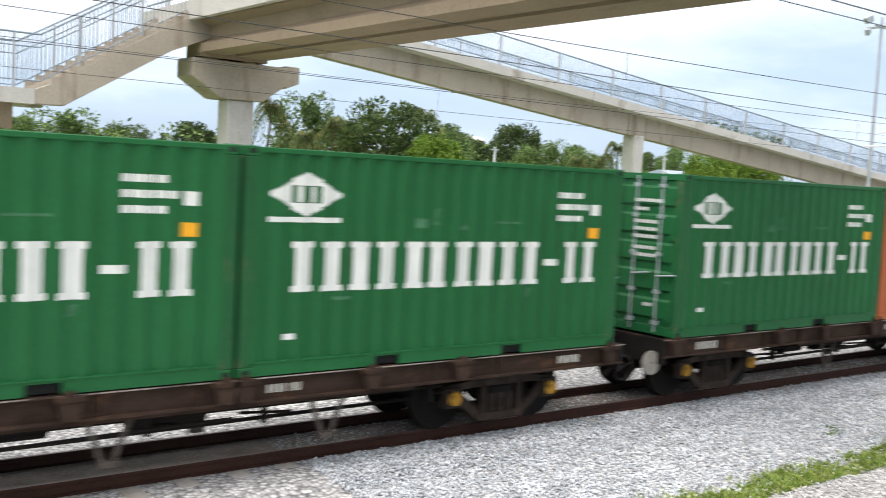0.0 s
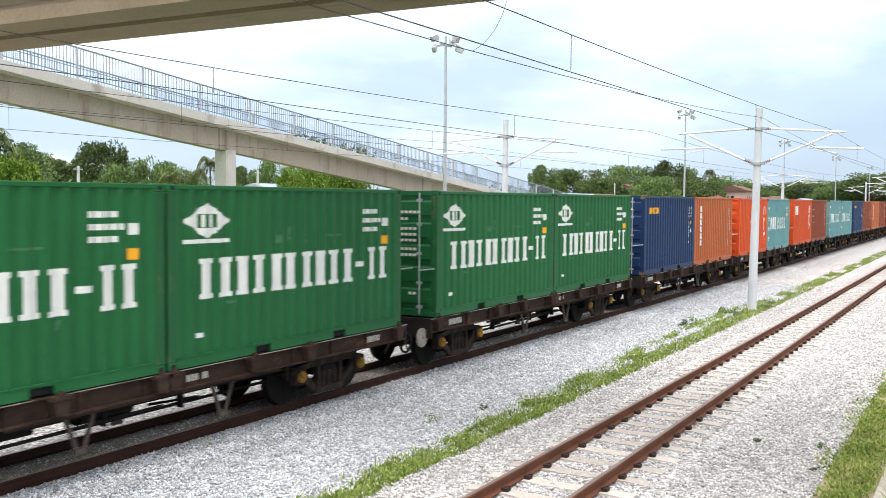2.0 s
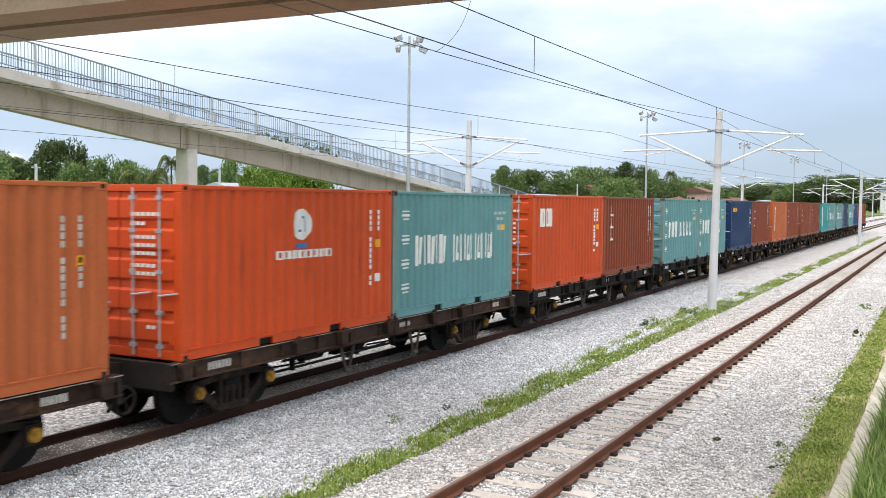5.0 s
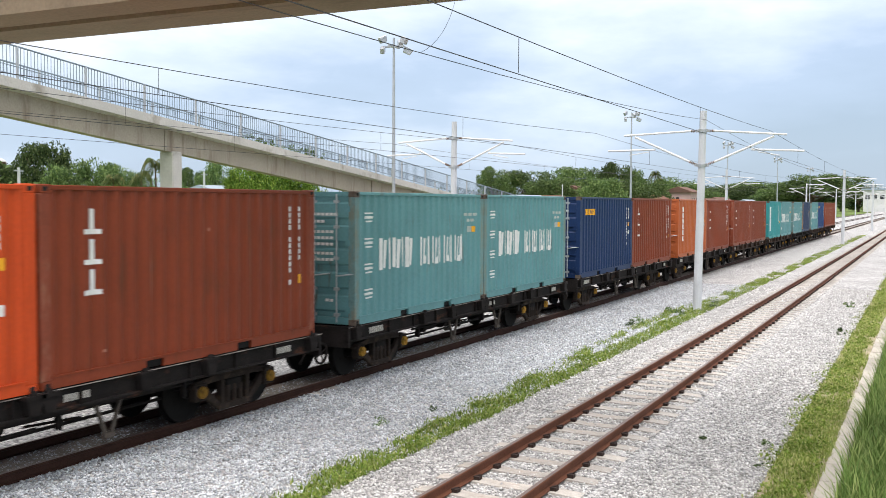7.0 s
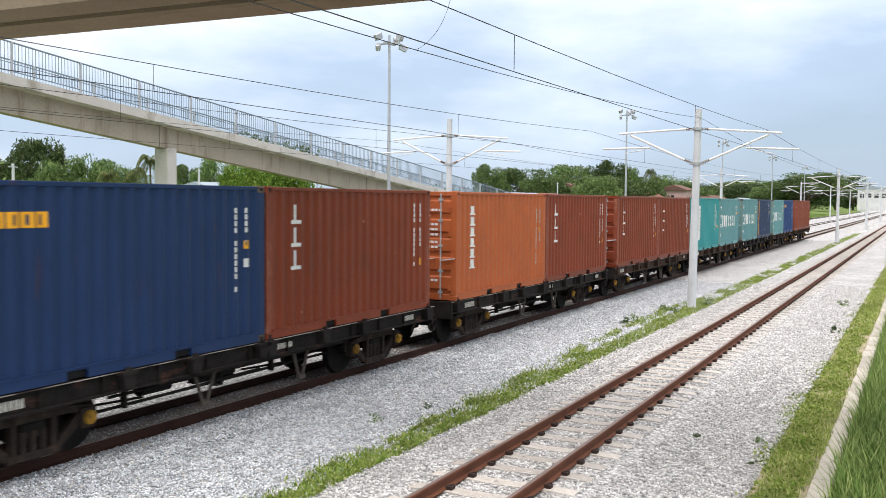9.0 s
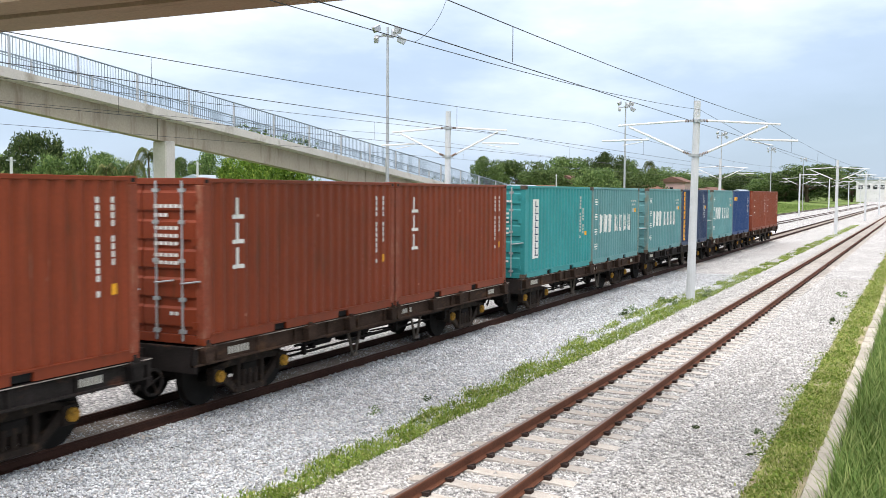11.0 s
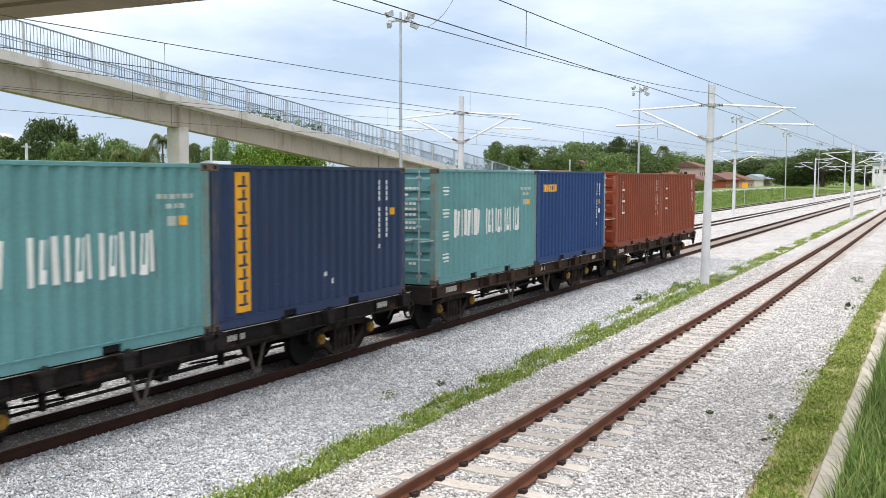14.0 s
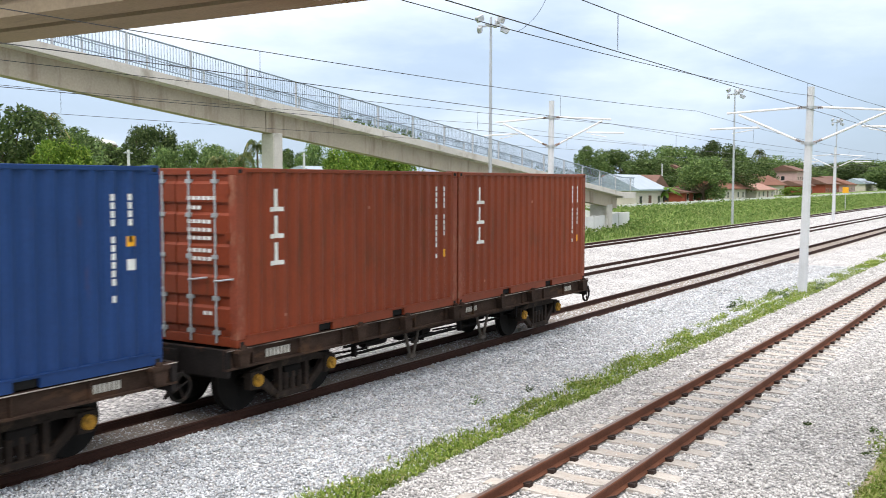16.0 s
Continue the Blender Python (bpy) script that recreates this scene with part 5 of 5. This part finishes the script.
def banana(x, y, h):
    """A clump of broad arching leaves on short stems."""
    top = tagged(new("banana_plant"), "banana plant with broad yellow-green leaves behind the wall", "banana plant")
    top.location = (x, y, GZ + 0.4)
    rng = np.random.default_rng(61)
    for k in range(3):
        bm = bmesh.new()
        bx, by = rng.uniform(-0.5, 0.5, 2)
        bar(bm, (bx, by, -0.6), (bx * 1.2, by * 1.2, h * 0.55), 0.14, 0.09, seg=8)
        part("stem", bm, BARK, top)
        for j in range(6):
            a = j * 1.05 + k * 0.5 + rng.uniform(-0.3, 0.3)
            ln, up = h * rng.uniform(0.42, 0.6), rng.uniform(0.5, 1.1)
            bm = bmesh.new()
            prev = None
            for i in range(8):
                u = i / 7
                c = Vector((bx * 1.2 + math.cos(a) * ln * u, by * 1.2 + math.sin(a) * ln * u, h * 0.52 + ln * (up * u - 0.95 * u * u)))
                w = 0.05 + 0.30 * math.sin(math.pi * min(1.0, u * 0.9 + 0.06))
                d = Vector((-math.sin(a), math.cos(a), 0)) * w
                row = [bm.verts.new(c - d - Vector((0, 0, 0.4 * w))), bm.verts.new(c), bm.verts.new(c + d - Vector((0, 0, 0.4 * w)))]
                if prev:
                    bm.faces.new((prev[0], prev[1], row[1], row[0]))
                    bm.faces.new((prev[1], prev[2], row[2], row[1]))
                prev = row
            part("leaf", bm, LEAF_L, top)


banana(-44.5, 127.0, 3.9)

# low growth that closes the view under the crowns
rng0 = np.random.default_rng(77)


def undergrowth(x0, y0, x1, y1, n, h, name, label):
    cs, rs = [], []
    for k in range(n):
        u = rng0.uniform()
        hh = h * rng0.uniform(0.5, 1.0)
        for j in range(5):
            cs.append(np.array([x0 + (x1 - x0) * u + rng0.normal() * 2.2, y0 + (y1 - y0) * u + rng0.normal() * 2.2, GZ + hh * (0.15 + 0.2 * j)]))
            rs.append(rng0.uniform(0.5, 0.95) * hh * 0.27)
    v, f = cards(rng0, cs, rs, 46, 0.16 * (h / 4) ** 0.5)
    me = bpy.data.meshes.new(name)
    me.from_pydata(v, [], f)
    me.materials.append(LEAF)
    tagged(new(name, me), label, "undergrowth", kind="stuff")


undergrowth(-86, 12, -66, 62, 60, 6.4, "undergrowth", "dense dark green undergrowth behind the tracks")
undergrowth(-66, 62, -95, 140, 70, 6.6, "undergrowth", "dense dark green undergrowth behind the tracks")
undergrowth(-95, 140, -100, 330, 90, 7.0, "undergrowth", "dense dark green undergrowth behind the houses")
undergrowth(-100, 330, -60, 620, 90, 8.5, "undergrowth", "hazy distant line of trees")


# ---------------------------------------------------------------- grass, kerb and stones
def blades(name, mat, rng, spots, hgt, width, label, lean=0.5):
    """Grass: each blade two triangles, bent over."""
    n = len(spots)
    a = rng.uniform(0, 2 * math.pi, n)
    d = np.stack([np.cos(a), np.sin(a), np.zeros(n)], 1)
    s = np.stack([-np.sin(a), np.cos(a), np.zeros(n)], 1)
    h = hgt * rng.uniform(0.45, 1.15, (n, 1))
    w = width * rng.uniform(0.7, 1.3, (n, 1))
    up = np.array([0, 0, 1.0])
    b = rng.uniform(0.2, lean, (n, 1))
    mid = spots + up * h * 0.6 + d * h * b * 0.35
    tip = spots + up * h * 0.95 + d * h * b
    v = np.stack([spots - s * w, spots + s * w, mid + s * w * 0.8, mid - s * w * 0.8, tip], 1).reshape(-1, 3)
    f = []
    for i in range(n):
        k = 5 * i
        f += [(k, k + 1, k + 2, k + 3), (k + 3, k + 2, k + 4)]
    me = bpy.data.meshes.new(name)
    me.from_pydata(v.tolist(), [], f)
    me.materials.append(mat)
    return tagged(new(name, me), label, "grass", kind="stuff")


def strip_spots(rng, n, x0, x1, y0, y1, z, keep):
    """Places over a strip, thicker near the camera's end, kept where keep(x, y) is high."""
    u = rng.uniform(0, 1, n)
    y = y0 * (y1 / y0) ** u
    x = rng.uniform(x0, x1, n)
    ok = [keep(a, b) > rng.uniform() for a, b in zip(x, y)]
    x, y = x[ok], y[ok]
    return np.stack([x, y, np.full(len(x), z)], 1)


def patch(x, y, c, half, s=0.8):
    n0 = noise.noise((c * 3.0, y * 0.33, 1.3))
    n1 = noise.noise((x * 0.9, y * s * 0.9, 3.1))
    n2 = noise.noise((x * 2.6, y * 1.6, 7.7))
    c += 0.22 * half * noise.noise((4.4, y * 0.5, c))
    return 1.25 - (abs(x - c) / (half * (1 + 0.5 * n1 + 0.75 * n0))) ** 2 + 0.8 * n2


def strip_cover(x, y):
    """How thick the strip of grass in the ballast is: a firm edge on the one side, a ragged one on the other, thin past the mast."""
    left = float(np.interp(y, (6, 15, 20, 27, 33, 36, 40, 60), (-7.28, -7.34, -7.52, -7.85, -7.95, -7.7, -7.5, -7.4)))
    right = -6.70 + 0.05 * noise.noise((1.7, y * 0.9, 0.4))
    left += 0.16 * noise.noise((5.5, y * 0.8, 2.0)) + 0.10 * noise.noise((8.1, y * 2.7, 2.0))
    if x > right or x < left:
        return 0.03 if left - 0.2 < x < right + 0.06 else 0
    u = (right - x) / (right - left)
    bare = noise.noise((x * 1.8, y * 0.7, 9.3)) + 0.5 * noise.noise((x * 4.0, y * 2.4, 4.3))
    thick = 1.25 - 0.75 * u + (1.0 * bare if y < 36 else 1.6 * bare - 0.35)
    if 23 < y < 34:
        thick -= 1.2 * math.exp(-((u - 0.62) / 0.11) ** 2)
    return thick


rng1 = np.random.default_rng(11)
mid = strip_spots(rng1, 150000, -8.3, -6.6, 6.0, 130, GZ - 0.01, strip_cover)
blades("grass_strip", GRASS, rng1, mid, 0.085, 0.011, "low weedy green grass strip in the ballast", 1.3)


def weeds(n, x0, x1, y0, keep, z, label, seed, mat=GRASS):
    """Low leafy weeds in clumps along a strip."""
    rng = np.random.default_rng(seed)
    cs, rs = [], []
    for p in strip_spots(rng, n, x0, x1, y0, 120, z, keep):
        cs.append(p + np.array([0, 0, 0.04]))
        rs.append(rng.uniform(0.05, 0.14))
    v, f = cards(rng, cs, rs, 16, 0.028)
    me = bpy.data.meshes.new("weed_clumps")
    me.from_pydata(v, [], f)
    me.materials.append(mat)
    tagged(new("weed_clumps", me), label, "weeds", kind="stuff")


weeds(3400, -8.2, -6.6, 6.5, lambda x, y: strip_cover(x, y) - 0.35, GZ, "leafy yellow-green weeds in the ballast", 31)
weeds(2600, -2.2, -1.3, 8.5, lambda x, y: patch(x, y, -1.62, 0.42) - 0.3, GZ - 0.05, "low leafy weeds on the verge", 32)
tall = strip_spots(rng1, 1100, -8.1, -6.6, 7.0, 90, GZ - 0.01, lambda x, y: strip_cover(x, y) - 0.5)
blades("weed", GRASS, rng1, tall, 0.26, 0.010, "taller weeds in the grass strip", 0.7)
right = strip_spots(rng1, 60000, -2.15, -1.22, 9.0, 120, GZ - 0.06, lambda x, y: patch(x, y, -1.60, 0.42) - 0.2 + 0.8 * noise.noise((x * 1.3, y * 0.55, 6.6)))
blades("grass_verge", VERGE, rng1, right, 0.10, 0.006, "low green and straw-coloured grass verge beside the kerb", 1.2)
far_right = strip_spots(rng1, 44000, -0.92, 1.2, 9.0, 90, GZ - 0.2, lambda x, y: 1)
blades("tall_grass", TALLGRASS, rng1, far_right, 0.56, 0.010, "tall lush green grass beyond the kerb", 0.9)
bank = strip_spots(rng1, 85000, -41.5, -25.2, 40, 330, GZ - 0.1, lambda x, y: 1)
bank[:, 2] += np.clip((-25.5 - bank[:, 0]) / 16, 0, 1) * 0.9
blades("bank_grass", TALLGRASS, rng1, bank, 0.34, 0.024, "tall green grass on the bank beside the track", 1.3)
low = strip_spots(rng1, 2600, -41, -26.5, 45, 320, GZ + 0.1, lambda x, y: 0.6 + noise.noise((x * 0.2, y * 0.08, 2.2)))
low[:, 2] += np.clip((-25.5 - low[:, 0]) / 16, 0, 1) * 0.9
v, f = cards(rng1, list(low), list(rng1.uniform(0.25, 0.6, len(low))), 18, 0.14)
me = bpy.data.meshes.new("bank_shrubs")
me.from_pydata(v, [], f)
me.materials.append(TALLGRASS)
tagged(new("bank_shrubs", me), "soft green shrubs and creepers over the bank", "shrubs", kind="stuff")


def bank_ground():
    bm = bmesh.new()
    prism(bm, ((-24.5, GZ - 0.5), (-24.7, GZ - 0.12), (-41.5, GZ + 0.75), (-60, GZ + 0.75), (-60, GZ - 0.5)), 1, 18, 420)
    tagged(part("bank", bm, EARTH, None), "grassy bank rising beside the tracks", "bank", kind="structure")


bank_ground()


def kerb():
    top = tagged(new("kerb"), "weathered pale concrete drain kerb between grass verges", "kerb", kind="structure")
    bm = bmesh.new()
    box(bm, -0.13, 0.13, 0.005, 0.995, -0.3, 0.0)
    me = finish(bm, "kerb_stone", KERBM, 0.012)
    for i in range(90):
        shared("kerb_stone", me, None, top, pose(-1.11 + random.uniform(-0.008, 0.008), 4 + i, GZ - 0.035 + random.uniform(-0.01, 0.01), 0, 0, random.uniform(-0.4, 0.4)))


kerb()


def stones(name, mat, seed, n, x0, x1, label):
    rng = np.random.default_rng(seed)
    u = rng.uniform(0, 1, n)
    y = 6.0 * (46.0 / 6.0) ** u
    x = rng.uniform(x0, x1, n)
    keep = np.ones(n, bool)
    for c in (TRACKS["near"], TRACKS["train"]):
        for s in (-0.5325, 0.5325):
            keep &= np.abs(x - c - s) > 0.085
    on = (np.abs(x - TRACKS["near"]) < 1.0) & (np.abs(((y + 39.7) / 0.65 + 0.5) % 1 - 0.5) * 0.65 < 0.14)
    keep &= ~on | (rng.uniform(0, 1, n) < 0.16)
    x, y = x[keep], y[keep]
    n = len(x)
    r = rng.uniform(0.014, 0.028, n) * (1 + 0.25 * (y > 18))
    z = GZ + rng.uniform(-0.006, 0.022, n) + np.where(np.abs(x - TRACKS["near"]) < 1.05, 0.024, 0.0) + np.clip((-9.3 - x) / 0.4, 0, 1) * 0.05
    base = np.array([[1, 0, 0], [0, 1, 0], [-1, 0, 0], [0, -1, 0], [0.1, 0, 0.75], [0, 0.1, -0.75]], float)
    jit = base[None] + rng.normal(0, 0.26, (n, 6, 3))
    a = rng.uniform(0, 2 * math.pi, n)
    ca, sa = np.cos(a), np.sin(a)
    px = jit[:, :, 0] * ca[:, None] - jit[:, :, 1] * sa[:, None]
    py = jit[:, :, 0] * sa[:, None] + jit[:, :, 1] * ca[:, None]
    v = np.stack([px * r[:, None] + x[:, None], py * r[:, None] + y[:, None], jit[:, :, 2] * r[:, None] + z[:, None]], 2).reshape(-1, 3)
    tri = np.array([(0, 1, 4), (1, 2, 4), (2, 3, 4), (3, 0, 4), (1, 0, 5), (2, 1, 5), (3, 2, 5), (0, 3, 5)])
    f = (tri[None] + 6 * np.arange(n)[:, None, None]).reshape(-1, 3)
    me = bpy.data.meshes.new(name)
    me.vertices.add(len(v))
    me.vertices.foreach_set("co", v.ravel())
    me.loops.add(len(f) * 3)
    me.loops.foreach_set("vertex_index", f.ravel())
    me.polygons.add(len(f))
    me.polygons.foreach_set("loop_start", np.arange(0, len(f) * 3, 3))
    me.update(calc_edges=True)
    me.materials.append(mat)
    tagged(new(name, me), label, "ballast", kind="stuff")


stones("ballast_stones", STONE, 21, 74000, -11.5, -6.9, "loose bluish-grey granite ballast stones beside the train's track")
stones("pale_ballast_stones", STONE_W, 22, 80000, -6.9, -1.9, "loose pale warm-grey granite ballast stones round the empty track")


# ---------------------------------------------------------------- walls and houses
ROOF_R = material("red_roof_tile", (0.175, 0.085, 0.058), 0.85, 0, 0.3, 0.8, 8, 0.3)
ROOF_B = material("brown_roof_tile", (0.16, 0.095, 0.075), 0.85, 0, 0.3, 0.8, 8, 0.3)
ROOF_D = material("faded_roof_tile", (0.33, 0.20, 0.16), 0.85, 0, 0.3, 0.8, 8, 0.3)
ROOF_S = material("pale_sheet_roof", (0.34, 0.41, 0.47), 0.5, 0.2, 0.15, 0.8, 8, 0.1)
WALL_P = material("pink_render", (0.55, 0.38, 0.37), 0.9, 0, 0.12, 0.6, 9, 0.1)
WALL_C = material("cream_render", (0.60, 0.56, 0.48), 0.9, 0, 0.12, 0.6, 9, 0.1)
WALL_R = material("red_brown_boards", (0.30, 0.08, 0.05), 0.85, 0, 0.2, 0.6, 9, 0.1)
PANE = material("dark_window_glass", (0.03, 0.035, 0.04), 0.15, 0, 0.2, 1, 9, 0)


def boundary(points, h, label):
    """A wall of panels along the points."""
    top = tagged(new("boundary_wall"), label, "wall", kind="structure")
    for (xa, ya), (xb, yb) in zip(points, points[1:]):
        d = math.hypot(xb - xa, yb - ya)
        n = max(1, int(d / 3.0))
        turn = math.degrees(math.atan2(yb - ya, xb - xa))
        bm = bmesh.new()
        box(bm, 0.01, d / n - 0.01, -0.07, 0.07, GZ - 0.4, h)
        box(bm, -0.12, 0.12, -0.12, 0.12, GZ - 0.4, h + 0.06)
        me = finish(bm, "wall_panel", WALLW)
        for k in range(n):
            shared("wall_panel", me, None, top, pose(xa + (xb - xa) * k / n, ya + (yb - ya) * k / n, 0, 0, 0, turn))


boundary(((-27.9, 58.0), (-28.3, 66.0), (-29.9, 77.0)), 1.05, "whitewashed concrete wall beneath the ramp's end")
boundary(((-30.2, 77.5), (-40.5, 84.0), (-42.0, 130.0), (-43.5, 330.0)), 1.0, "whitewashed concrete boundary wall behind the grassy bank")


def house(x, y, w, d, h, roof, wall, rmat, label, turn=0, storeys=1):
    """A house: walls, hipped or gabled roof, windows and a door; w along y, d along x."""
    top = tagged(new("house"), label, "house", "houses behind the wall")
    top.matrix_basis = pose(x, y, GZ, 0, 0, turn)
    bm = bmesh.new()
    box(bm, -d / 2, d / 2, -w / 2, w / 2, -0.2, h)
    part("wall", bm, wall, top)
    bm = bmesh.new()
    o = 0.6
    prism(bm, ((-d / 2 - o, h - 0.12), (d / 2 + o, h - 0.12), (d / 2 + o, h + 0.06), (0, h + roof + 0.06), (-d / 2 - o, h + 0.06)), 1, -w / 2 - o, w / 2 + o)
    part("roof", bm, rmat, top)
    n = max(2, int(w / 3))
    for s in range(storeys):
        z = 0.9 + s * h / storeys
        for k in range(n):
            yy = -w / 2 + w * (k + 0.5) / n
            door = s == 0 and k == n // 2
            bm = bmesh.new()
            box(bm, d / 2 - 0.02, d / 2 + 0.03, yy - 0.5, yy + 0.5, 0.0 if door else z, z + 1.15)
            win = part("door" if door else "window", bm, WALL_C if not door else ROOF_B, top)
            if not door:
                bm = bmesh.new()
                box(bm, d / 2 + 0.03, d / 2 + 0.036, yy - 0.42, yy + 0.42, z + 0.08, z + 1.07)
                part("pane", bm, PANE, win)
        bm = bmesh.new()
        box(bm, -0.5, 0.5, -w / 2 - 0.03, -w / 2 + 0.02, z, z + 1.15)
        part("window", bm, PANE, top)


house(-62, 238, 30, 9, 3.2, 2.6, WALL_C, ROOF_R, "low house with a long red tiled roof")
house(-68, 303, 12, 8, 7.2, 1.6, WALL_P, ROOF_B, "two-storey pink rendered house", 0, 2)
house(-64, 326, 22, 9, 3.4, 2.0, WALL_R, ROOF_B, "red-brown single-storey house with a tiled roof")
house(-72, 385, 26, 10, 3.6, 2.6, WALL_C, ROOF_B, "cream house with a brown tiled roof")
house(-70, 440, 30, 10, 3.4, 2.2, WALL_C, ROOF_S, "house with a pale blue sheet roof")
house(-48, 122, 10, 7, 2.8, 1.9, WALL_C, ROOF_S, "pale house with a light blue gabled roof")
house(-52, 158, 17, 6, 2.2, 0.7, WALL_R, ROOF_B, "low red-brown shed with a sheet roof")
house(-55, 184, 17, 8, 2.6, 2.2, WALL_C, ROOF_R, "cream house with a weathered orange-brown tiled roof")
house(-54, 206, 14, 7, 2.3, 1.4, WALL_C, ROOF_D, "low house with a faded brown tiled roof")
house(-60, 275, 14, 7, 3.0, 1.3, WALL_R, ROOF_B, "low brown house behind the boundary wall")
house(-62, 350, 16, 8, 3.2, 1.6, WALL_P, ROOF_R, "low pink house with a red roof")
house(-54, 140, 8, 6, 3.0, 1.8, WALL_C, ROOF_B, "small gabled house with a brown roof", 90)
house(-82, 248, 16, 9, 6.2, 2.0, WALL_C, ROOF_B, "cream house half hidden by trees")
house(-82, 100, 5, 5, 4.9, 0.8, WALL_C, ROOF_S, "pale house behind the trees beyond the ramp", 0, 2)


def tank():
    top = tagged(new("water_tank"), "white domed water tank above the trees", "water tank")
    top.location = (-111, 89.5, 0)
    bm = bmesh.new()
    prev = None
    for k in range(7):
        a = k / 6 * math.pi / 2
        r, z = 2.4 * math.cos(a) + 0.02, 8.5 + 0.75 * math.sin(a)
        if prev:
            bar_ring(bm, prev[0], prev[1], r, z)
        prev = (r, z)
    part("dome", bm, WALLW, top)
    bm = bmesh.new()
    bar(bm, (0, 0, 7.3), (0, 0, 8.5), 2.35, seg=24)
    part("drum", bm, ROOF_B, top)
    for k in range(6):
        bm = bmesh.new()
        a = k * math.pi / 3
        bar(bm, (2 * math.cos(a), 2 * math.sin(a), GZ - 0.4), (2 * math.cos(a), 2 * math.sin(a), 7.3), 0.2, seg=8)
        part("leg", bm, CONC, top)


def bar_ring(bm, r0, z0, r1, z1, seg=24):
    a = [bm.verts.new((r0 * math.cos(2 * math.pi * k / seg), r0 * math.sin(2 * math.pi * k / seg), z0)) for k in range(seg)]
    b = [bm.verts.new((r1 * math.cos(2 * math.pi * k / seg), r1 * math.sin(2 * math.pi * k / seg), z1)) for k in range(seg)]
    for k in range(seg):
        bm.faces.new((a[k], a[(k + 1) % seg], b[(k + 1) % seg], b[k]))


tank()


def pole(x, y, h):
    top = tagged(new("utility_pole"), "slim concrete utility pole with a short crossarm", "utility pole", "utility poles")
    top.location = (x, y, 0)
    bm = bmesh.new()
    bar(bm, (0, 0, GZ - 0.4), (0, 0, h), 0.14, 0.10, seg=8)
    part("post", bm, MASTM, top)
    bm = bmesh.new()
    box(bm, -0.05, 0.05, -0.4, 0.4, h - 0.28, h - 0.2)
    part("crossarm", bm, GALV, top)


pole(-60, 51.1, 5.9)
pole(-60, 71.7, 6.2)
pole(-60, 76.1, 6.8)
pole(-60, 170.5, 6.9)


def sign_post():
    top = tagged(new("warning_sign"), "small yellow square sign on a thin post", "sign")
    top.location = (-25.5, 149.6, 0)
    bm = bmesh.new()
    bar(bm, (0, 0, GZ - 0.4), (0, 0, 2.4), 0.05, seg=8)
    part("post", bm, GALV, top)
    bm = bmesh.new()
    box(bm, -0.42, 0.42, -0.10, -0.06, 2.1, 2.9)
    part("board", bm, YELLOW, top, bevel=0.01)


sign_post()


def station():
    """The far white station building beside the tracks."""
    top = tagged(new("station_building"), "distant white station building with a flat roof", "building")
    top.location = (-14, 545, GZ)
    bm = bmesh.new()
    box(bm, -16, 16, -6, 6, 0, 11)
    part("wall", bm, WALLW, top)
    bm = bmesh.new()
    box(bm, -17, 17, -7, 7, 11, 11.8)
    part("roof", bm, ROOF_S, top)
    for k in range(9):
        bm = bmesh.new()
        box(bm, -15 + k * 3.4, -13 + k * 3.4, -6.05, -5.95, 6.5, 8.5)
        part("window", bm, PANE, top)


station()


def clump(x, y, h, label, seed, mat, spread=0.10):
    """A small weed standing alone in the ballast."""
    rng = np.random.default_rng(seed)
    cs = [np.array([x + rng.normal() * spread, y + rng.normal() * spread, GZ + h * rng.uniform(0.1, 0.9)]) for k in range(9)]
    v, f = cards(rng, cs, [h * 0.3] * 9, 14, 0.03 if h > 0.18 else 0.016)
    me = bpy.data.meshes.new("weed")
    me.from_pydata(v, [], f)
    me.materials.append(mat)
    tagged(new("weed", me), label, "weed", "weeds in the ballast", "stuff")


for k, (x, y, h) in enumerate(((-8.0, 13.99, 0.17), (-2.14, 15.5, 0.12), (-3.07, 15.45, 0.06), (-2.07, 14.2, 0.05), (-2.14, 29.7, 0.2), (-2.5, 38.0, 0.25), (-7.8, 15.4, 0.09), (-7.85, 29.3, 0.34), (-7.95, 28.9, 0.25), (-6.85, 35.5, 0.3), (-7.3, 32.4, 0.3), (-7.75, 33.0, 0.2))):
    clump(x, y, h, "dark green weed growing out of the ballast", 50 + k, LEAF, 0.03 + 0.2 * h if h > 0.15 else 0.04)
clump(-30.6, 79.5, 2.2, "dark leafy shrub beside the whitewashed wall", 99, LEAF, 0.6)
ramp_plants()


# ---------------------------------------------------------------- what moves
def motions():
    for ob, u, z in ROLLING:
        walk(ob, [(t, pose(TRACKS["train"], u - s, z)) for t, s in GONE])
    rows = []
    for k in range(16 * 20 + 1):
        t = k / 20
        s = float(np.interp(t, [g[0] for g in GONE], [g[1] for g in GONE]))
        rows.append((t, math.degrees(s / 0.46)))
    for ob, y in WHEELSETS:
        walk(ob, [(t, pose(0, y, 0.465, a)) for t, a in rows])


motions()
